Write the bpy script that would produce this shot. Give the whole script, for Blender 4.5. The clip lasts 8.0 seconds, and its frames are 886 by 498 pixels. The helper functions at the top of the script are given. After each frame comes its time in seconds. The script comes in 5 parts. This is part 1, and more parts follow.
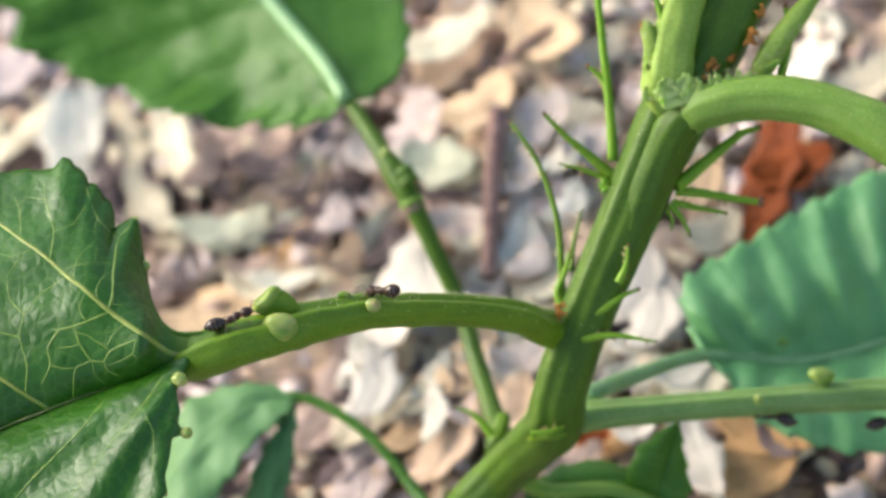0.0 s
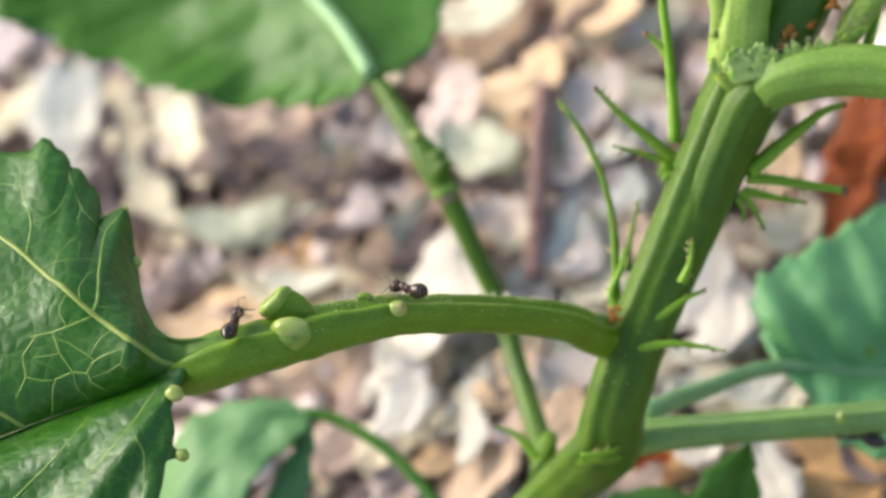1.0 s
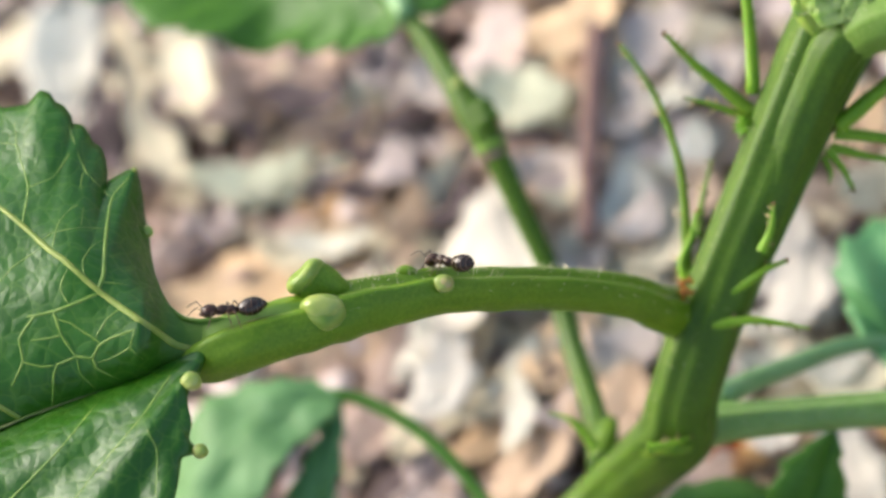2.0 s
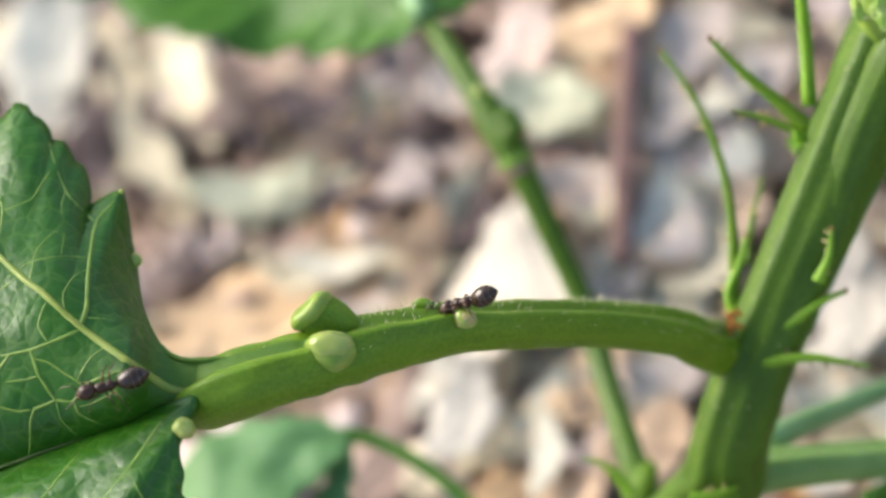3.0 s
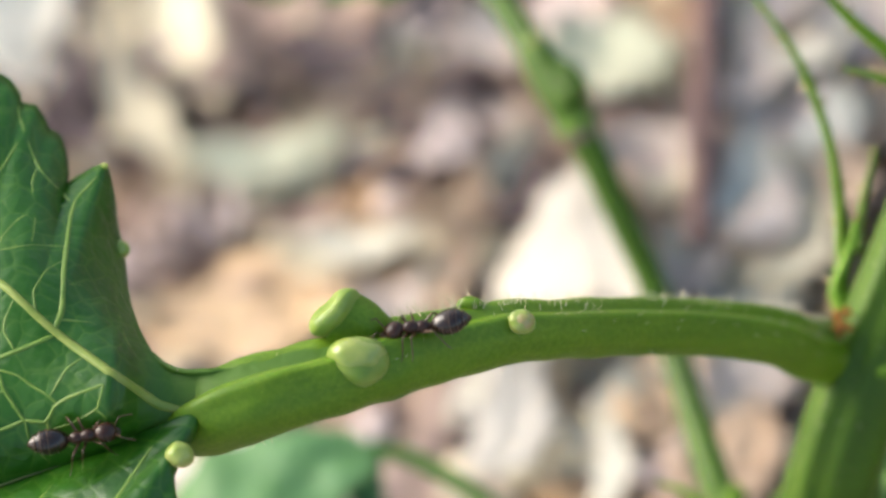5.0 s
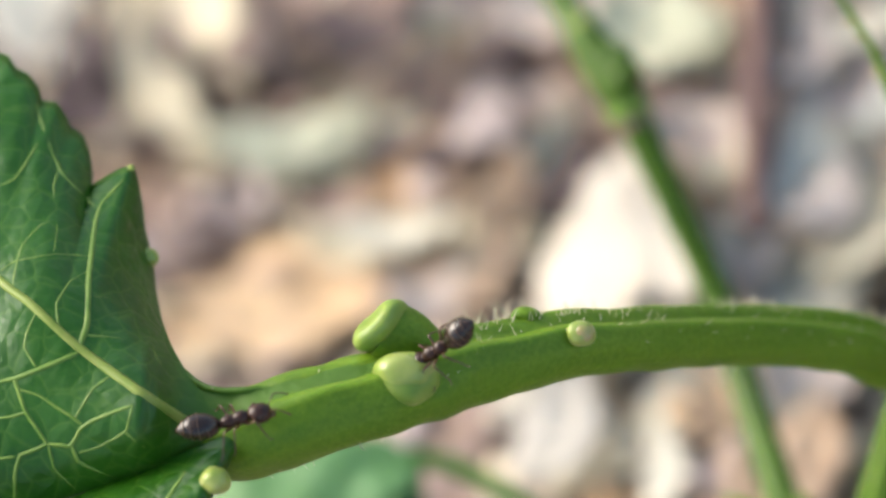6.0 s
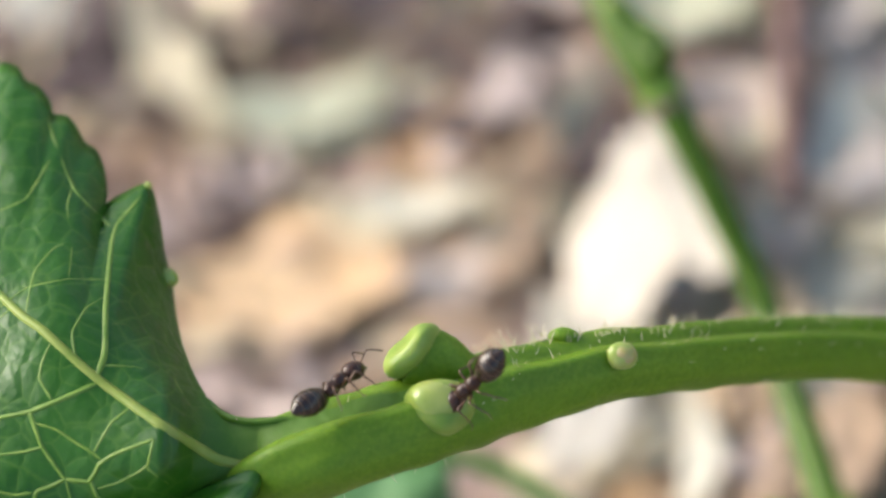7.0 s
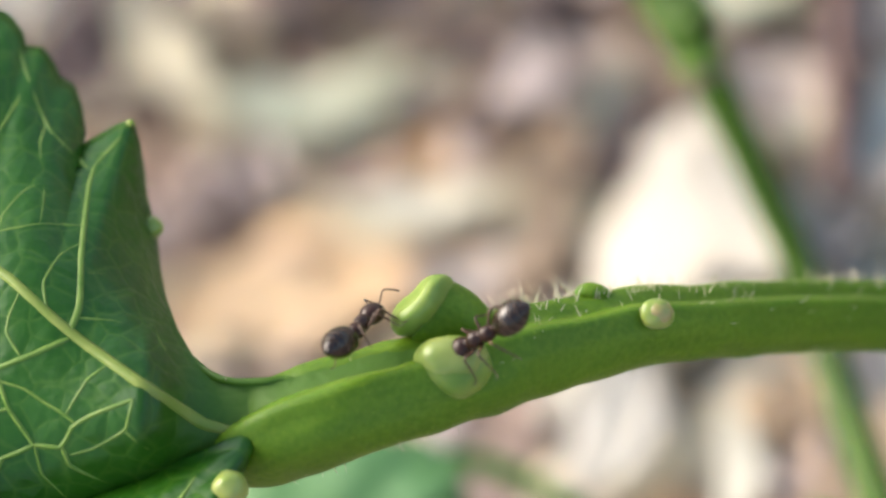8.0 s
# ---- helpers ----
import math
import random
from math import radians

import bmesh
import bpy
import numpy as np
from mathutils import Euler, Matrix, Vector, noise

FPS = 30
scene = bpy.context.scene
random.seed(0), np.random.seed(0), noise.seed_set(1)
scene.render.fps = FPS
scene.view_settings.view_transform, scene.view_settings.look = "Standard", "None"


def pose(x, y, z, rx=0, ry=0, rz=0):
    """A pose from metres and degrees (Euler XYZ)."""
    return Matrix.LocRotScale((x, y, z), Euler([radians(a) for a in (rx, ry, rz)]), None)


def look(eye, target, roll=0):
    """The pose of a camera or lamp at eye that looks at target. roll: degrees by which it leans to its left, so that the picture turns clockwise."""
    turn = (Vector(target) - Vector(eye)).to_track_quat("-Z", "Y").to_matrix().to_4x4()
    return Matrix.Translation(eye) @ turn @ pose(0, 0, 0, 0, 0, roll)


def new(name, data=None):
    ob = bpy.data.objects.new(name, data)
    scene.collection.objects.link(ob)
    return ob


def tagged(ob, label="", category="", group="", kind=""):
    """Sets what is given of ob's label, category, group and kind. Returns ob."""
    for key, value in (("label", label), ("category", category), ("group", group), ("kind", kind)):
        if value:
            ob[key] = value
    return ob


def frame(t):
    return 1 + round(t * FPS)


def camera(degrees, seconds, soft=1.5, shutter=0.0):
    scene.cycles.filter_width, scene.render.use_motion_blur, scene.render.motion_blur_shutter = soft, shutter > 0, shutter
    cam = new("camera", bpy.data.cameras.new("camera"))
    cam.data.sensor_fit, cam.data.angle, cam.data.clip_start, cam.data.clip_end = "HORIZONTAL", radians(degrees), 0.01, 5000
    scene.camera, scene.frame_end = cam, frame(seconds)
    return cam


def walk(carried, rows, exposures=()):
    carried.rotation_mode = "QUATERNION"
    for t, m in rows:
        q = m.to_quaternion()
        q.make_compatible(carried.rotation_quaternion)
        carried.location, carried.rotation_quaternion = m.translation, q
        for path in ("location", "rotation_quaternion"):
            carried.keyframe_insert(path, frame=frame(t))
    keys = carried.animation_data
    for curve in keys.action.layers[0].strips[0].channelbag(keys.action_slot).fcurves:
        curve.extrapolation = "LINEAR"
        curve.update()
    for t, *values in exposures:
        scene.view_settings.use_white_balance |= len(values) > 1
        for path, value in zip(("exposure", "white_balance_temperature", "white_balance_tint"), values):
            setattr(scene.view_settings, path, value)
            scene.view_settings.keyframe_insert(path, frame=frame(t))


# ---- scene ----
import colorsys

# camera and its walk (a hand-held push towards the leaf stalk)
cam = camera(6.0, 8.0, soft=2.8)
walk(cam, [(t, pose(*row)) for t, *row in [
    (0, 0.14009, -0.26201, 0.42691, 34.340, 16.899, 3.144),
    (0.5, 0.13294, -0.24507, 0.39639, 34.770, 17.360, 3.341),
    (1, 0.12419, -0.22768, 0.37514, 34.559, 17.267, 3.453),
    (1.5, 0.11753, -0.20779, 0.36309, 33.248, 17.263, 3.270),
    (1.7, 0.11316, -0.20395, 0.35394, 33.527, 17.117, 3.261),
    (2.8, 0.09924, -0.18086, 0.31281, 34.070, 17.466, 3.232),
    (3, 0.09712, -0.17581, 0.31082, 33.614, 17.196, 3.360),
    (3.5, 0.09119, -0.16549, 0.29967, 33.208, 17.034, 3.267),
    (4, 0.08652, -0.15755, 0.28829, 33.144, 17.000, 3.290),
    (4.5, 0.08250, -0.15040, 0.27675, 33.224, 17.054, 3.373),
    (4.7, 0.08138, -0.14747, 0.27189, 33.284, 17.139, 3.492),
    (5.8, 0.07472, -0.13181, 0.25628, 32.316, 17.311, 3.259),
    (6, 0.07267, -0.13013, 0.25324, 32.319, 17.265, 3.037),
    (6.5, 0.07053, -0.12627, 0.24293, 32.884, 17.480, 3.348),
    (6.8, 0.07008, -0.12181, 0.24598, 31.707, 17.404, 3.157),
    (7, 0.06898, -0.11811, 0.24793, 30.571, 17.554, 2.339),
    (7.2, 0.06756, -0.11859, 0.24265, 31.319, 17.476, 2.612),
    (7.5, 0.06508, -0.11650, 0.23572, 31.644, 17.609, 2.396),
    (8, 0.06113, -0.11197, 0.22357, 32.297, 17.397, 2.850),
]])

# the shoot's frame, in millimetres, over level ground: set to the camera's opening view to fit it
TURN = Matrix(((0.95779, 0.14789, 0.24649), (0.0, 0.85749, -0.5145), (-0.28746, 0.49278, 0.8213)))
LIFT = Vector((0.01309924, -0.00068599, 0.02673337))
UP = Vector((-0.28746, 0.49278, 0.8213))


def at(x, y, z):
    """Millimetres in the shoot's frame to metres in the world."""
    return TURN @ (Vector((x, y, z)) * 0.001) + LIFT


def ground_at(x, y, lift=0.0):
    """The place on the ground behind a point of the shoot's frame, in metres."""
    z = -26.73337 + lift
    z = (z + 0.28746 * x - 0.49278 * y) / 0.8213
    return at(x, y, z)


# focus on the nectar glands; a wide aperture for a close-up
focus = new("focus_point")
focus.location = at(-15.88, 7.78, 13.50)
focus.empty_display_size = 0.001
tagged(focus, kind="structure")
cam.data.dof.use_dof = True
cam.data.dof.focus_object = focus
cam.data.dof.aperture_fstop = 50.0

# world, sun and exposure: bright shade under an open sky
world = bpy.data.worlds.new("sky")
scene.world = world
world.use_nodes = True
nt = world.node_tree
sky = nt.nodes.new("ShaderNodeTexSky")
sky.sky_type = "NISHITA"
sky.sun_disc = False
SUN_WAY = (TURN @ Vector((-0.90, 0.42, 0.10))).normalized()
sky.sun_elevation = math.asin(SUN_WAY.z)
sky.sun_rotation = math.atan2(SUN_WAY.x, SUN_WAY.y)
sky.air_density = 1.2
sky.dust_density = 3.0
nt.links.new(sky.outputs["Color"], nt.nodes["Background"].inputs["Color"])
nt.nodes["Background"].inputs["Strength"].default_value = 0.145
sun = new("sun", bpy.data.lights.new("sun", "SUN"))
sun.data.energy = 2.1
sun.data.angle = radians(40)
sun.data.color = (1.0, 0.96, 0.89)
sun.matrix_world = look(SUN_WAY, (0, 0, 0))
scene.view_settings.exposure = 1.22


# ---- materials ----
def material(name, rough=0.5, spec=0.5):
    m = bpy.data.materials.new(name)
    m.use_nodes = True
    b = m.node_tree.nodes["Principled BSDF"]
    b.inputs["Roughness"].default_value = rough
    b.inputs["Specular IOR Level"].default_value = spec
    return m, m.node_tree, b


def node(tree, kind, **values):
    n = tree.nodes.new(kind)
    for key, value in values.items():
        n.inputs[key.replace("_", " ")].default_value = value
    return n


def ramp(tree, source, stops):
    r = tree.nodes.new("ShaderNodeValToRGB")
    while len(r.color_ramp.elements) < len(stops):
        r.color_ramp.elements.new(0.5)
    for e, (p, c) in zip(r.color_ramp.elements, stops):
        e.position, e.color = p, (*c, 1)
    tree.links.new(source, r.inputs["Fac"])
    return r.outputs["Color"]


def mixed(tree, fac, a, b, mode="MIX"):
    m = tree.nodes.new("ShaderNodeMix")
    m.data_type, m.blend_type = "RGBA", mode
    for sock, value in ((m.inputs["Factor"], fac), (m.inputs["A"], a), (m.inputs["B"], b)):
        if isinstance(value, (int, float)):
            sock.default_value = value
        elif isinstance(value, tuple):
            sock.default_value = (*value, 1)
        else:
            tree.links.new(value, sock)
    return m.outputs["Result"]


def coords(tree, scale=(1, 1, 1), uv=False):
    c = tree.nodes.new("ShaderNodeTexCoord")
    p = tree.nodes.new("ShaderNodeMapping")
    p.inputs["Scale"].default_value = scale
    tree.links.new(c.outputs["UV" if uv else "Object"], p.inputs["Vector"])
    return p.outputs["Vector"]


def noise_of(tree, vector, scale, detail=3.0):
    n = node(tree, "ShaderNodeTexNoise", Scale=scale, Detail=detail)
    tree.links.new(vector, n.inputs["Vector"])
    return n.outputs["Fac"]


def bump(tree, b, height, distance, strength=0.6):
    n = node(tree, "ShaderNodeBump", Strength=strength, Distance=distance)
    tree.links.new(height, n.inputs["Height"])
    tree.links.new(n.outputs["Normal"], b.inputs["Normal"])


def glow_through(m, tree, b, colour, amount):
    """Thin leaves pass some light."""
    t = tree.nodes.new("ShaderNodeBsdfTranslucent")
    if isinstance(colour, tuple):
        t.inputs["Color"].default_value = (*colour, 1)
    else:
        tree.links.new(colour, t.inputs["Color"])
    mix = tree.nodes.new("ShaderNodeMixShader")
    mix.inputs["Fac"].default_value = amount
    tree.links.new(b.outputs["BSDF"], mix.inputs[1])
    tree.links.new(t.outputs["BSDF"], mix.inputs[2])
    tree.links.new(mix.outputs["Shader"], tree.nodes["Material Output"].inputs["Surface"])


def leaf_material(name, dark, light, vein, net_scale, rough, vein_amount=1.0, stalk=None, spec=0.42):
    m, tree, b = material(name, rough, spec)
    v = coords(tree, (1000, 1000, 1000))
    patch = noise_of(tree, v, 0.35, 4)
    base = ramp(tree, patch, [(0.3, dark), (0.7, light)])
    fine = noise_of(tree, v, 5.0, 3)
    base = mixed(tree, 0.25, base, ramp(tree, fine, [(0.3, dark), (0.75, light)]))
    warp = tree.nodes.new("ShaderNodeTexNoise")
    warp.inputs["Scale"].default_value = 0.9
    tree.links.new(v, warp.inputs["Vector"])
    moved = tree.nodes.new("ShaderNodeVectorMath")
    moved.operation = "MULTIPLY_ADD"
    moved.inputs[1].default_value = (0.35, 0.35, 0.35)
    tree.links.new(warp.outputs["Color"], moved.inputs[0])
    tree.links.new(v, moved.inputs[2])
    edges = []
    for scale, width in ((net_scale, 0.075), (net_scale * 2.7, 0.09)):
        vor = node(tree, "ShaderNodeTexVoronoi", Scale=scale)
        vor.feature = "DISTANCE_TO_EDGE"
        tree.links.new(moved.outputs["Vector"], vor.inputs["Vector"])
        line = node(tree, "ShaderNodeMapRange", From_Min=0.0, From_Max=width, To_Min=1.0, To_Max=0.0)
        line.interpolation_type = "SMOOTHSTEP"
        tree.links.new(vor.outputs["Distance"], line.inputs["Value"])
        edges.append((line.outputs["Result"], vor.outputs["Distance"]))
    for (e, _), k in zip(edges, (0.9, 0.3)):
        f = tree.nodes.new("ShaderNodeMath")
        f.operation = "MULTIPLY"
        f.inputs[1].default_value = k * vein_amount
        tree.links.new(e, f.inputs[0])
        base = mixed(tree, f.outputs["Value"], base, vein)
    if stalk:
        split = tree.nodes.new("ShaderNodeSeparateXYZ")
        tree.links.new(coords(tree, uv=True), split.inputs["Vector"])
        away = ramp(tree, split.outputs["X"], [(0.58, (0, 0, 0)), (0.90, (1, 1, 1))])
        base = mixed(tree, away, ramp(tree, patch, [(0.3, stalk[0]), (0.7, stalk[1])]), base)
    tree.links.new(base, b.inputs["Base Color"])
    gloss = ramp(tree, fine, [(0.3, (rough - 0.08,) * 3), (0.8, (rough + 0.14,) * 3)])
    if stalk:
        gloss = mixed(tree, away, (0.66, 0.66, 0.66), gloss)
    tree.links.new(gloss, b.inputs["Roughness"])
    swell = tree.nodes.new("ShaderNodeMath")
    swell.operation = "MULTIPLY_ADD"
    swell.inputs[1].default_value = 0.2
    tree.links.new(edges[1][1], swell.inputs[0])
    tree.links.new(edges[0][1], swell.inputs[2])
    grain = tree.nodes.new("ShaderNodeMath")
    grain.operation = "MULTIPLY_ADD"
    grain.inputs[1].default_value = 0.13
    tree.links.new(fine, grain.inputs[0])
    tree.links.new(swell.outputs["Value"], grain.inputs[2])
    dents = tree.nodes.new("ShaderNodeMath")
    dents.operation = "MULTIPLY_ADD"
    dents.inputs[1].default_value = 1.1
    tree.links.new(noise_of(tree, v, 0.9, 2), dents.inputs[0])
    tree.links.new(grain.outputs["Value"], dents.inputs[2])
    bump(tree, b, dents.outputs["Value"], 0.00026, 0.3)
    glow_through(m, tree, b, mixed(tree, 0.5, base, (0.14, 0.36, 0.02)), 0.28)
    return m


def stem_material(name, dark, light, stripe, rough=0.48):
    m, tree, b = material(name, rough, 0.24)
    v = coords(tree, (1000, 1000, 1000))
    along = coords(tree, (5.0, 16.0, 1.0), uv=True)
    fibre = noise_of(tree, along, 1.0, 3)
    fine = noise_of(tree, v, 6.0, 3)
    base = ramp(tree, fibre, [(0.22, dark), (0.55, light), (0.92, stripe)])
    base = mixed(tree, 0.35, base, ramp(tree, fine, [(0.35, dark), (0.68, stripe)]))
    blotch = noise_of(tree, v, 0.5, 4)
    base = mixed(tree, ramp(tree, blotch, [(0.35, (0, 0, 0)), (0.75, (0.55,) * 3)]), base, dark)
    speck = node(tree, "ShaderNodeTexVoronoi", Scale=2.6)
    tree.links.new(v, speck.inputs["Vector"])
    dots = ramp(tree, speck.outputs["Distance"], [(0.05, (0.5,) * 3), (0.14, (0, 0, 0))])
    base = mixed(tree, dots, base, stripe)
    tree.links.new(base, b.inputs["Base Color"])
    b.inputs["Subsurface Weight"].default_value = 0.25
    b.inputs["Subsurface Radius"].default_value = (0.4, 0.8, 0.15)
    b.inputs["Subsurface Scale"].default_value = 0.0006
    bump(tree, b, mixed(tree, 0.5, fibre, fine), 0.00007, 0.6)
    return m


def plain_material(name, low, high, scale, rough=0.5, spec=0.5, sss=0.0, relief=0.0):
    m, tree, b = material(name, rough, spec)
    v = coords(tree, (1000, 1000, 1000))
    n = noise_of(tree, v, scale, 4)
    tree.links.new(ramp(tree, n, [(0.3, low), (0.7, high)]), b.inputs["Base Color"])
    if sss:
        b.inputs["Subsurface Weight"].default_value = sss
        b.inputs["Subsurface Radius"].default_value = (0.6, 0.8, 0.25)
        b.inputs["Subsurface Scale"].default_value = 0.0006
    if relief:
        bump(tree, b, n, relief, 0.6)
    return m


def litter_material(name, low, high, rough=0.7, stains=0.5):
    """Dry leaf: a tint of its own for every piece, stains and fine parallel veins."""
    m, tree, b = material(name, rough, 0.25)
    v = coords(tree, (1000, 1000, 1000))
    info = tree.nodes.new("ShaderNodeObjectInfo")
    tint = ramp(tree, info.outputs["Random"], [(0.0, low), (1.0, high)])
    stain = noise_of(tree, v, 0.45, 5)
    brown = tuple(c * k for c, k in zip(low, (0.5, 0.42, 0.4)))
    col = mixed(tree, ramp(tree, stain, [(0.5, (0, 0, 0)), (0.72, (stains,) * 3)]), tint, brown)
    rib = noise_of(tree, coords(tree, (2.0, 40.0, 1.0), uv=True), 1.0, 2)
    col = mixed(tree, 0.3, col, ramp(tree, rib, [(0.35, brown), (0.6, high)]))
    tree.links.new(col, b.inputs["Base Color"])
    bump(tree, b, rib, 0.0002, 0.5)
    glow_through(m, tree, b, col, 0.15)
    return m


M_LEAF = leaf_material("leaf_green", (0.010, 0.066, 0.001), (0.024, 0.120, 0.002), (0.085, 0.185, 0.016), 1.15, 0.38, 0.42, ((0.050, 0.128, 0.004), (0.080, 0.175, 0.010)), 0.46)
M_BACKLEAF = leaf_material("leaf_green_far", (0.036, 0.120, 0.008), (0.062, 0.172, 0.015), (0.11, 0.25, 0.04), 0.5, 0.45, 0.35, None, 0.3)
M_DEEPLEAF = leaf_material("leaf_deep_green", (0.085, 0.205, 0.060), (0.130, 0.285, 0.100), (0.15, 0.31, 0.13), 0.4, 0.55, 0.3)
# green raised paler and cooler so the colour carries the right leaf's sheen
M_SHEENLEAF = leaf_material("leaf_green_with_sheen", (0.090, 0.270, 0.085), (0.155, 0.380, 0.140), (0.16, 0.36, 0.15), 0.4, 0.48, 0.4, None, 0.5)
M_VEIN = plain_material("vein_pale", (0.080, 0.165, 0.012), (0.155, 0.240, 0.034), 2.0, 0.5, 0.4, 0.1)
M_MAINVEIN = plain_material("main_vein_yellowish", (0.12, 0.19, 0.016), (0.22, 0.25, 0.045), 1.2, 0.5, 0.4, 0.1)
# cool pale vein colour, painted for the sky sheen along the far midrib
M_SHEENVEIN = plain_material("vein_pale_sheen", (0.11, 0.24, 0.075), (0.17, 0.31, 0.13), 1.0, 0.45, 0.5)
M_FOLD = plain_material("fold_brown", (0.03, 0.075, 0.006), (0.14, 0.15, 0.05), 1.2, 0.6, 0.3)
M_STEM = stem_material("stem_green", (0.026, 0.066, 0.002), (0.058, 0.122, 0.004), (0.095, 0.170, 0.011))
M_PETIOLE = stem_material("petiole_green", (0.064, 0.134, 0.003), (0.108, 0.196, 0.006), (0.168, 0.262, 0.018))
M_SIDE = stem_material("side_stalk_green", (0.085, 0.170, 0.034), (0.160, 0.260, 0.070), (0.27, 0.38, 0.14))
M_BRANCH = stem_material("young_branch_green", (0.095, 0.19, 0.016), (0.16, 0.265, 0.040), (0.24, 0.345, 0.085))
M_SHEATH = stem_material("sheath_pale_green", (0.13, 0.22, 0.018), (0.21, 0.31, 0.045), (0.34, 0.42, 0.12), 0.6)
M_STIPULE = stem_material("stipule_green", (0.095, 0.21, 0.006), (0.17, 0.31, 0.015), (0.25, 0.39, 0.04))
M_GLAND = plain_material("gland_pale", (0.18, 0.26, 0.030), (0.32, 0.34, 0.095), 0.9, 0.3, 0.5, 0.4)
M_GLAND_MOUTH = plain_material("gland_mouth", (0.26, 0.27, 0.06), (0.36, 0.26, 0.12), 1.6, 0.34, 0.5, 0.4)
M_GLAND_RIM = plain_material("gland_rim", (0.11, 0.20, 0.015), (0.25, 0.31, 0.06), 0.9, 0.42, 0.4, 0.4)
M_HAIR = plain_material("plant_hair", (0.38, 0.36, 0.18), (0.58, 0.50, 0.34), 3.0, 0.5, 0.4, 0.2)
M_RUST = plain_material("rust_scar", (0.20, 0.07, 0.01), (0.48, 0.20, 0.03), 3.0, 0.65, 0.3, 0.0, 0.0001)
M_BRISTLE = plain_material("bristle_pinkish", (0.17, 0.13, 0.045), (0.36, 0.24, 0.13), 4.0, 0.6, 0.3, 0.2)
M_SCALE = plain_material("scale_whitish_green", (0.17, 0.28, 0.040), (0.33, 0.42, 0.13), 1.6, 0.5, 0.35, 0.4, 0.0001)
M_TIP = plain_material("dry_tip", (0.12, 0.05, 0.02), (0.26, 0.12, 0.06), 4.0, 0.7, 0.3)
M_ANT = plain_material("ant_brown", (0.014, 0.005, 0.002), (0.048, 0.016, 0.006), 6.0, 0.36, 0.35, 0.0, 0.00002)
M_GASTER = plain_material("ant_gaster", (0.010, 0.005, 0.003), (0.030, 0.015, 0.007), 4.0, 0.24, 0.45, 0.0, 0.00002)
M_LEG = plain_material("ant_leg", (0.040, 0.017, 0.008), (0.11, 0.048, 0.020), 5.0, 0.35, 0.5)
M_SEG = plain_material("ant_segment_edge", (0.024, 0.013, 0.006), (0.075, 0.040, 0.017), 5.0, 0.32, 0.5)
M_SOIL = plain_material("soil", (0.19, 0.145, 0.13), (0.38, 0.295, 0.26), 0.35, 0.95, 0.2, 0.0, 0.0008)
M_STRAW = litter_material("straw_leaf", (0.60, 0.50, 0.33), (0.80, 0.74, 0.55))
M_WHITE = litter_material("bleached_leaf", (0.59, 0.54, 0.455), (0.69, 0.64, 0.55), 0.6, 0.2)
M_CREAM = litter_material("cream_leaf", (0.74, 0.69, 0.54), (0.84, 0.80, 0.67), 0.6, 0.3)
M_TAN = litter_material("tan_leaf", (0.50, 0.34, 0.21), (0.72, 0.55, 0.40))
M_BROWN = litter_material("brown_leaf", (0.33, 0.225, 0.175), (0.57, 0.43, 0.355))
M_GREY = litter_material("grey_leaf", (0.49, 0.385, 0.345), (0.71, 0.60, 0.555))
M_ORANGE = litter_material("orange_tan_leaf", (0.50, 0.29, 0.12), (0.62, 0.39, 0.18))
M_APRICOT = litter_material("apricot_leaf", (0.70, 0.48, 0.27), (0.80, 0.60, 0.38), 0.7, 0.25)
M_BLUSH = litter_material("blush_leaf", (0.64, 0.53, 0.45), (0.78, 0.68, 0.60), 0.7, 0.35)
# dark leaf colour, also laid as painted shade into gaps of the litter
M_DARK = litter_material("dark_leaf_and_shade", (0.095, 0.068, 0.066), (0.19, 0.14, 0.135))
M_RED = litter_material("red_leaf", (0.20, 0.038, 0.004), (0.36, 0.082, 0.008))
M_OLIVE = litter_material("olive_leaf", (0.58, 0.58, 0.40), (0.74, 0.75, 0.57), 0.7, 0.4)
M_TWIG = plain_material("twig_bark", (0.15, 0.082, 0.070), (0.28, 0.175, 0.15), 1.2, 0.8, 0.2, 0.0, 0.0002)


# ---- mesh helpers ----
def thing(name, place, label, category, group=""):
    e = new(name)
    e.location = place
    e.empty_display_size = 0.002
    return tagged(e, label, category, group)


def finish(name, bm, mat, smooth=True):
    me = bpy.data.meshes.new(name)
    bm.normal_update()
    bm.to_mesh(me)
    bm.free()
    for p in me.polygons:
        p.use_smooth = smooth
    for one in mat if isinstance(mat, (list, tuple)) else [mat]:
        me.materials.append(one)
    return me


def root_of(ob):
    place = Vector(ob.location)
    while ob.parent:
        ob = ob.parent
        place += ob.location
    return place


def part(name, bm, mat, parent, label="", thick=0.0, local=False):
    """Links a bmesh in world metres as one mesh under a thing or a part that is not turned."""
    if not local:
        bmesh.ops.translate(bm, verts=bm.verts, vec=-root_of(parent))
    ob = new(name, finish(name, bm, mat))
    ob.parent = parent
    if thick:
        s = ob.modifiers.new("thickness", "SOLIDIFY")
        s.thickness, s.offset = thick, 0.0
    return tagged(ob, label)


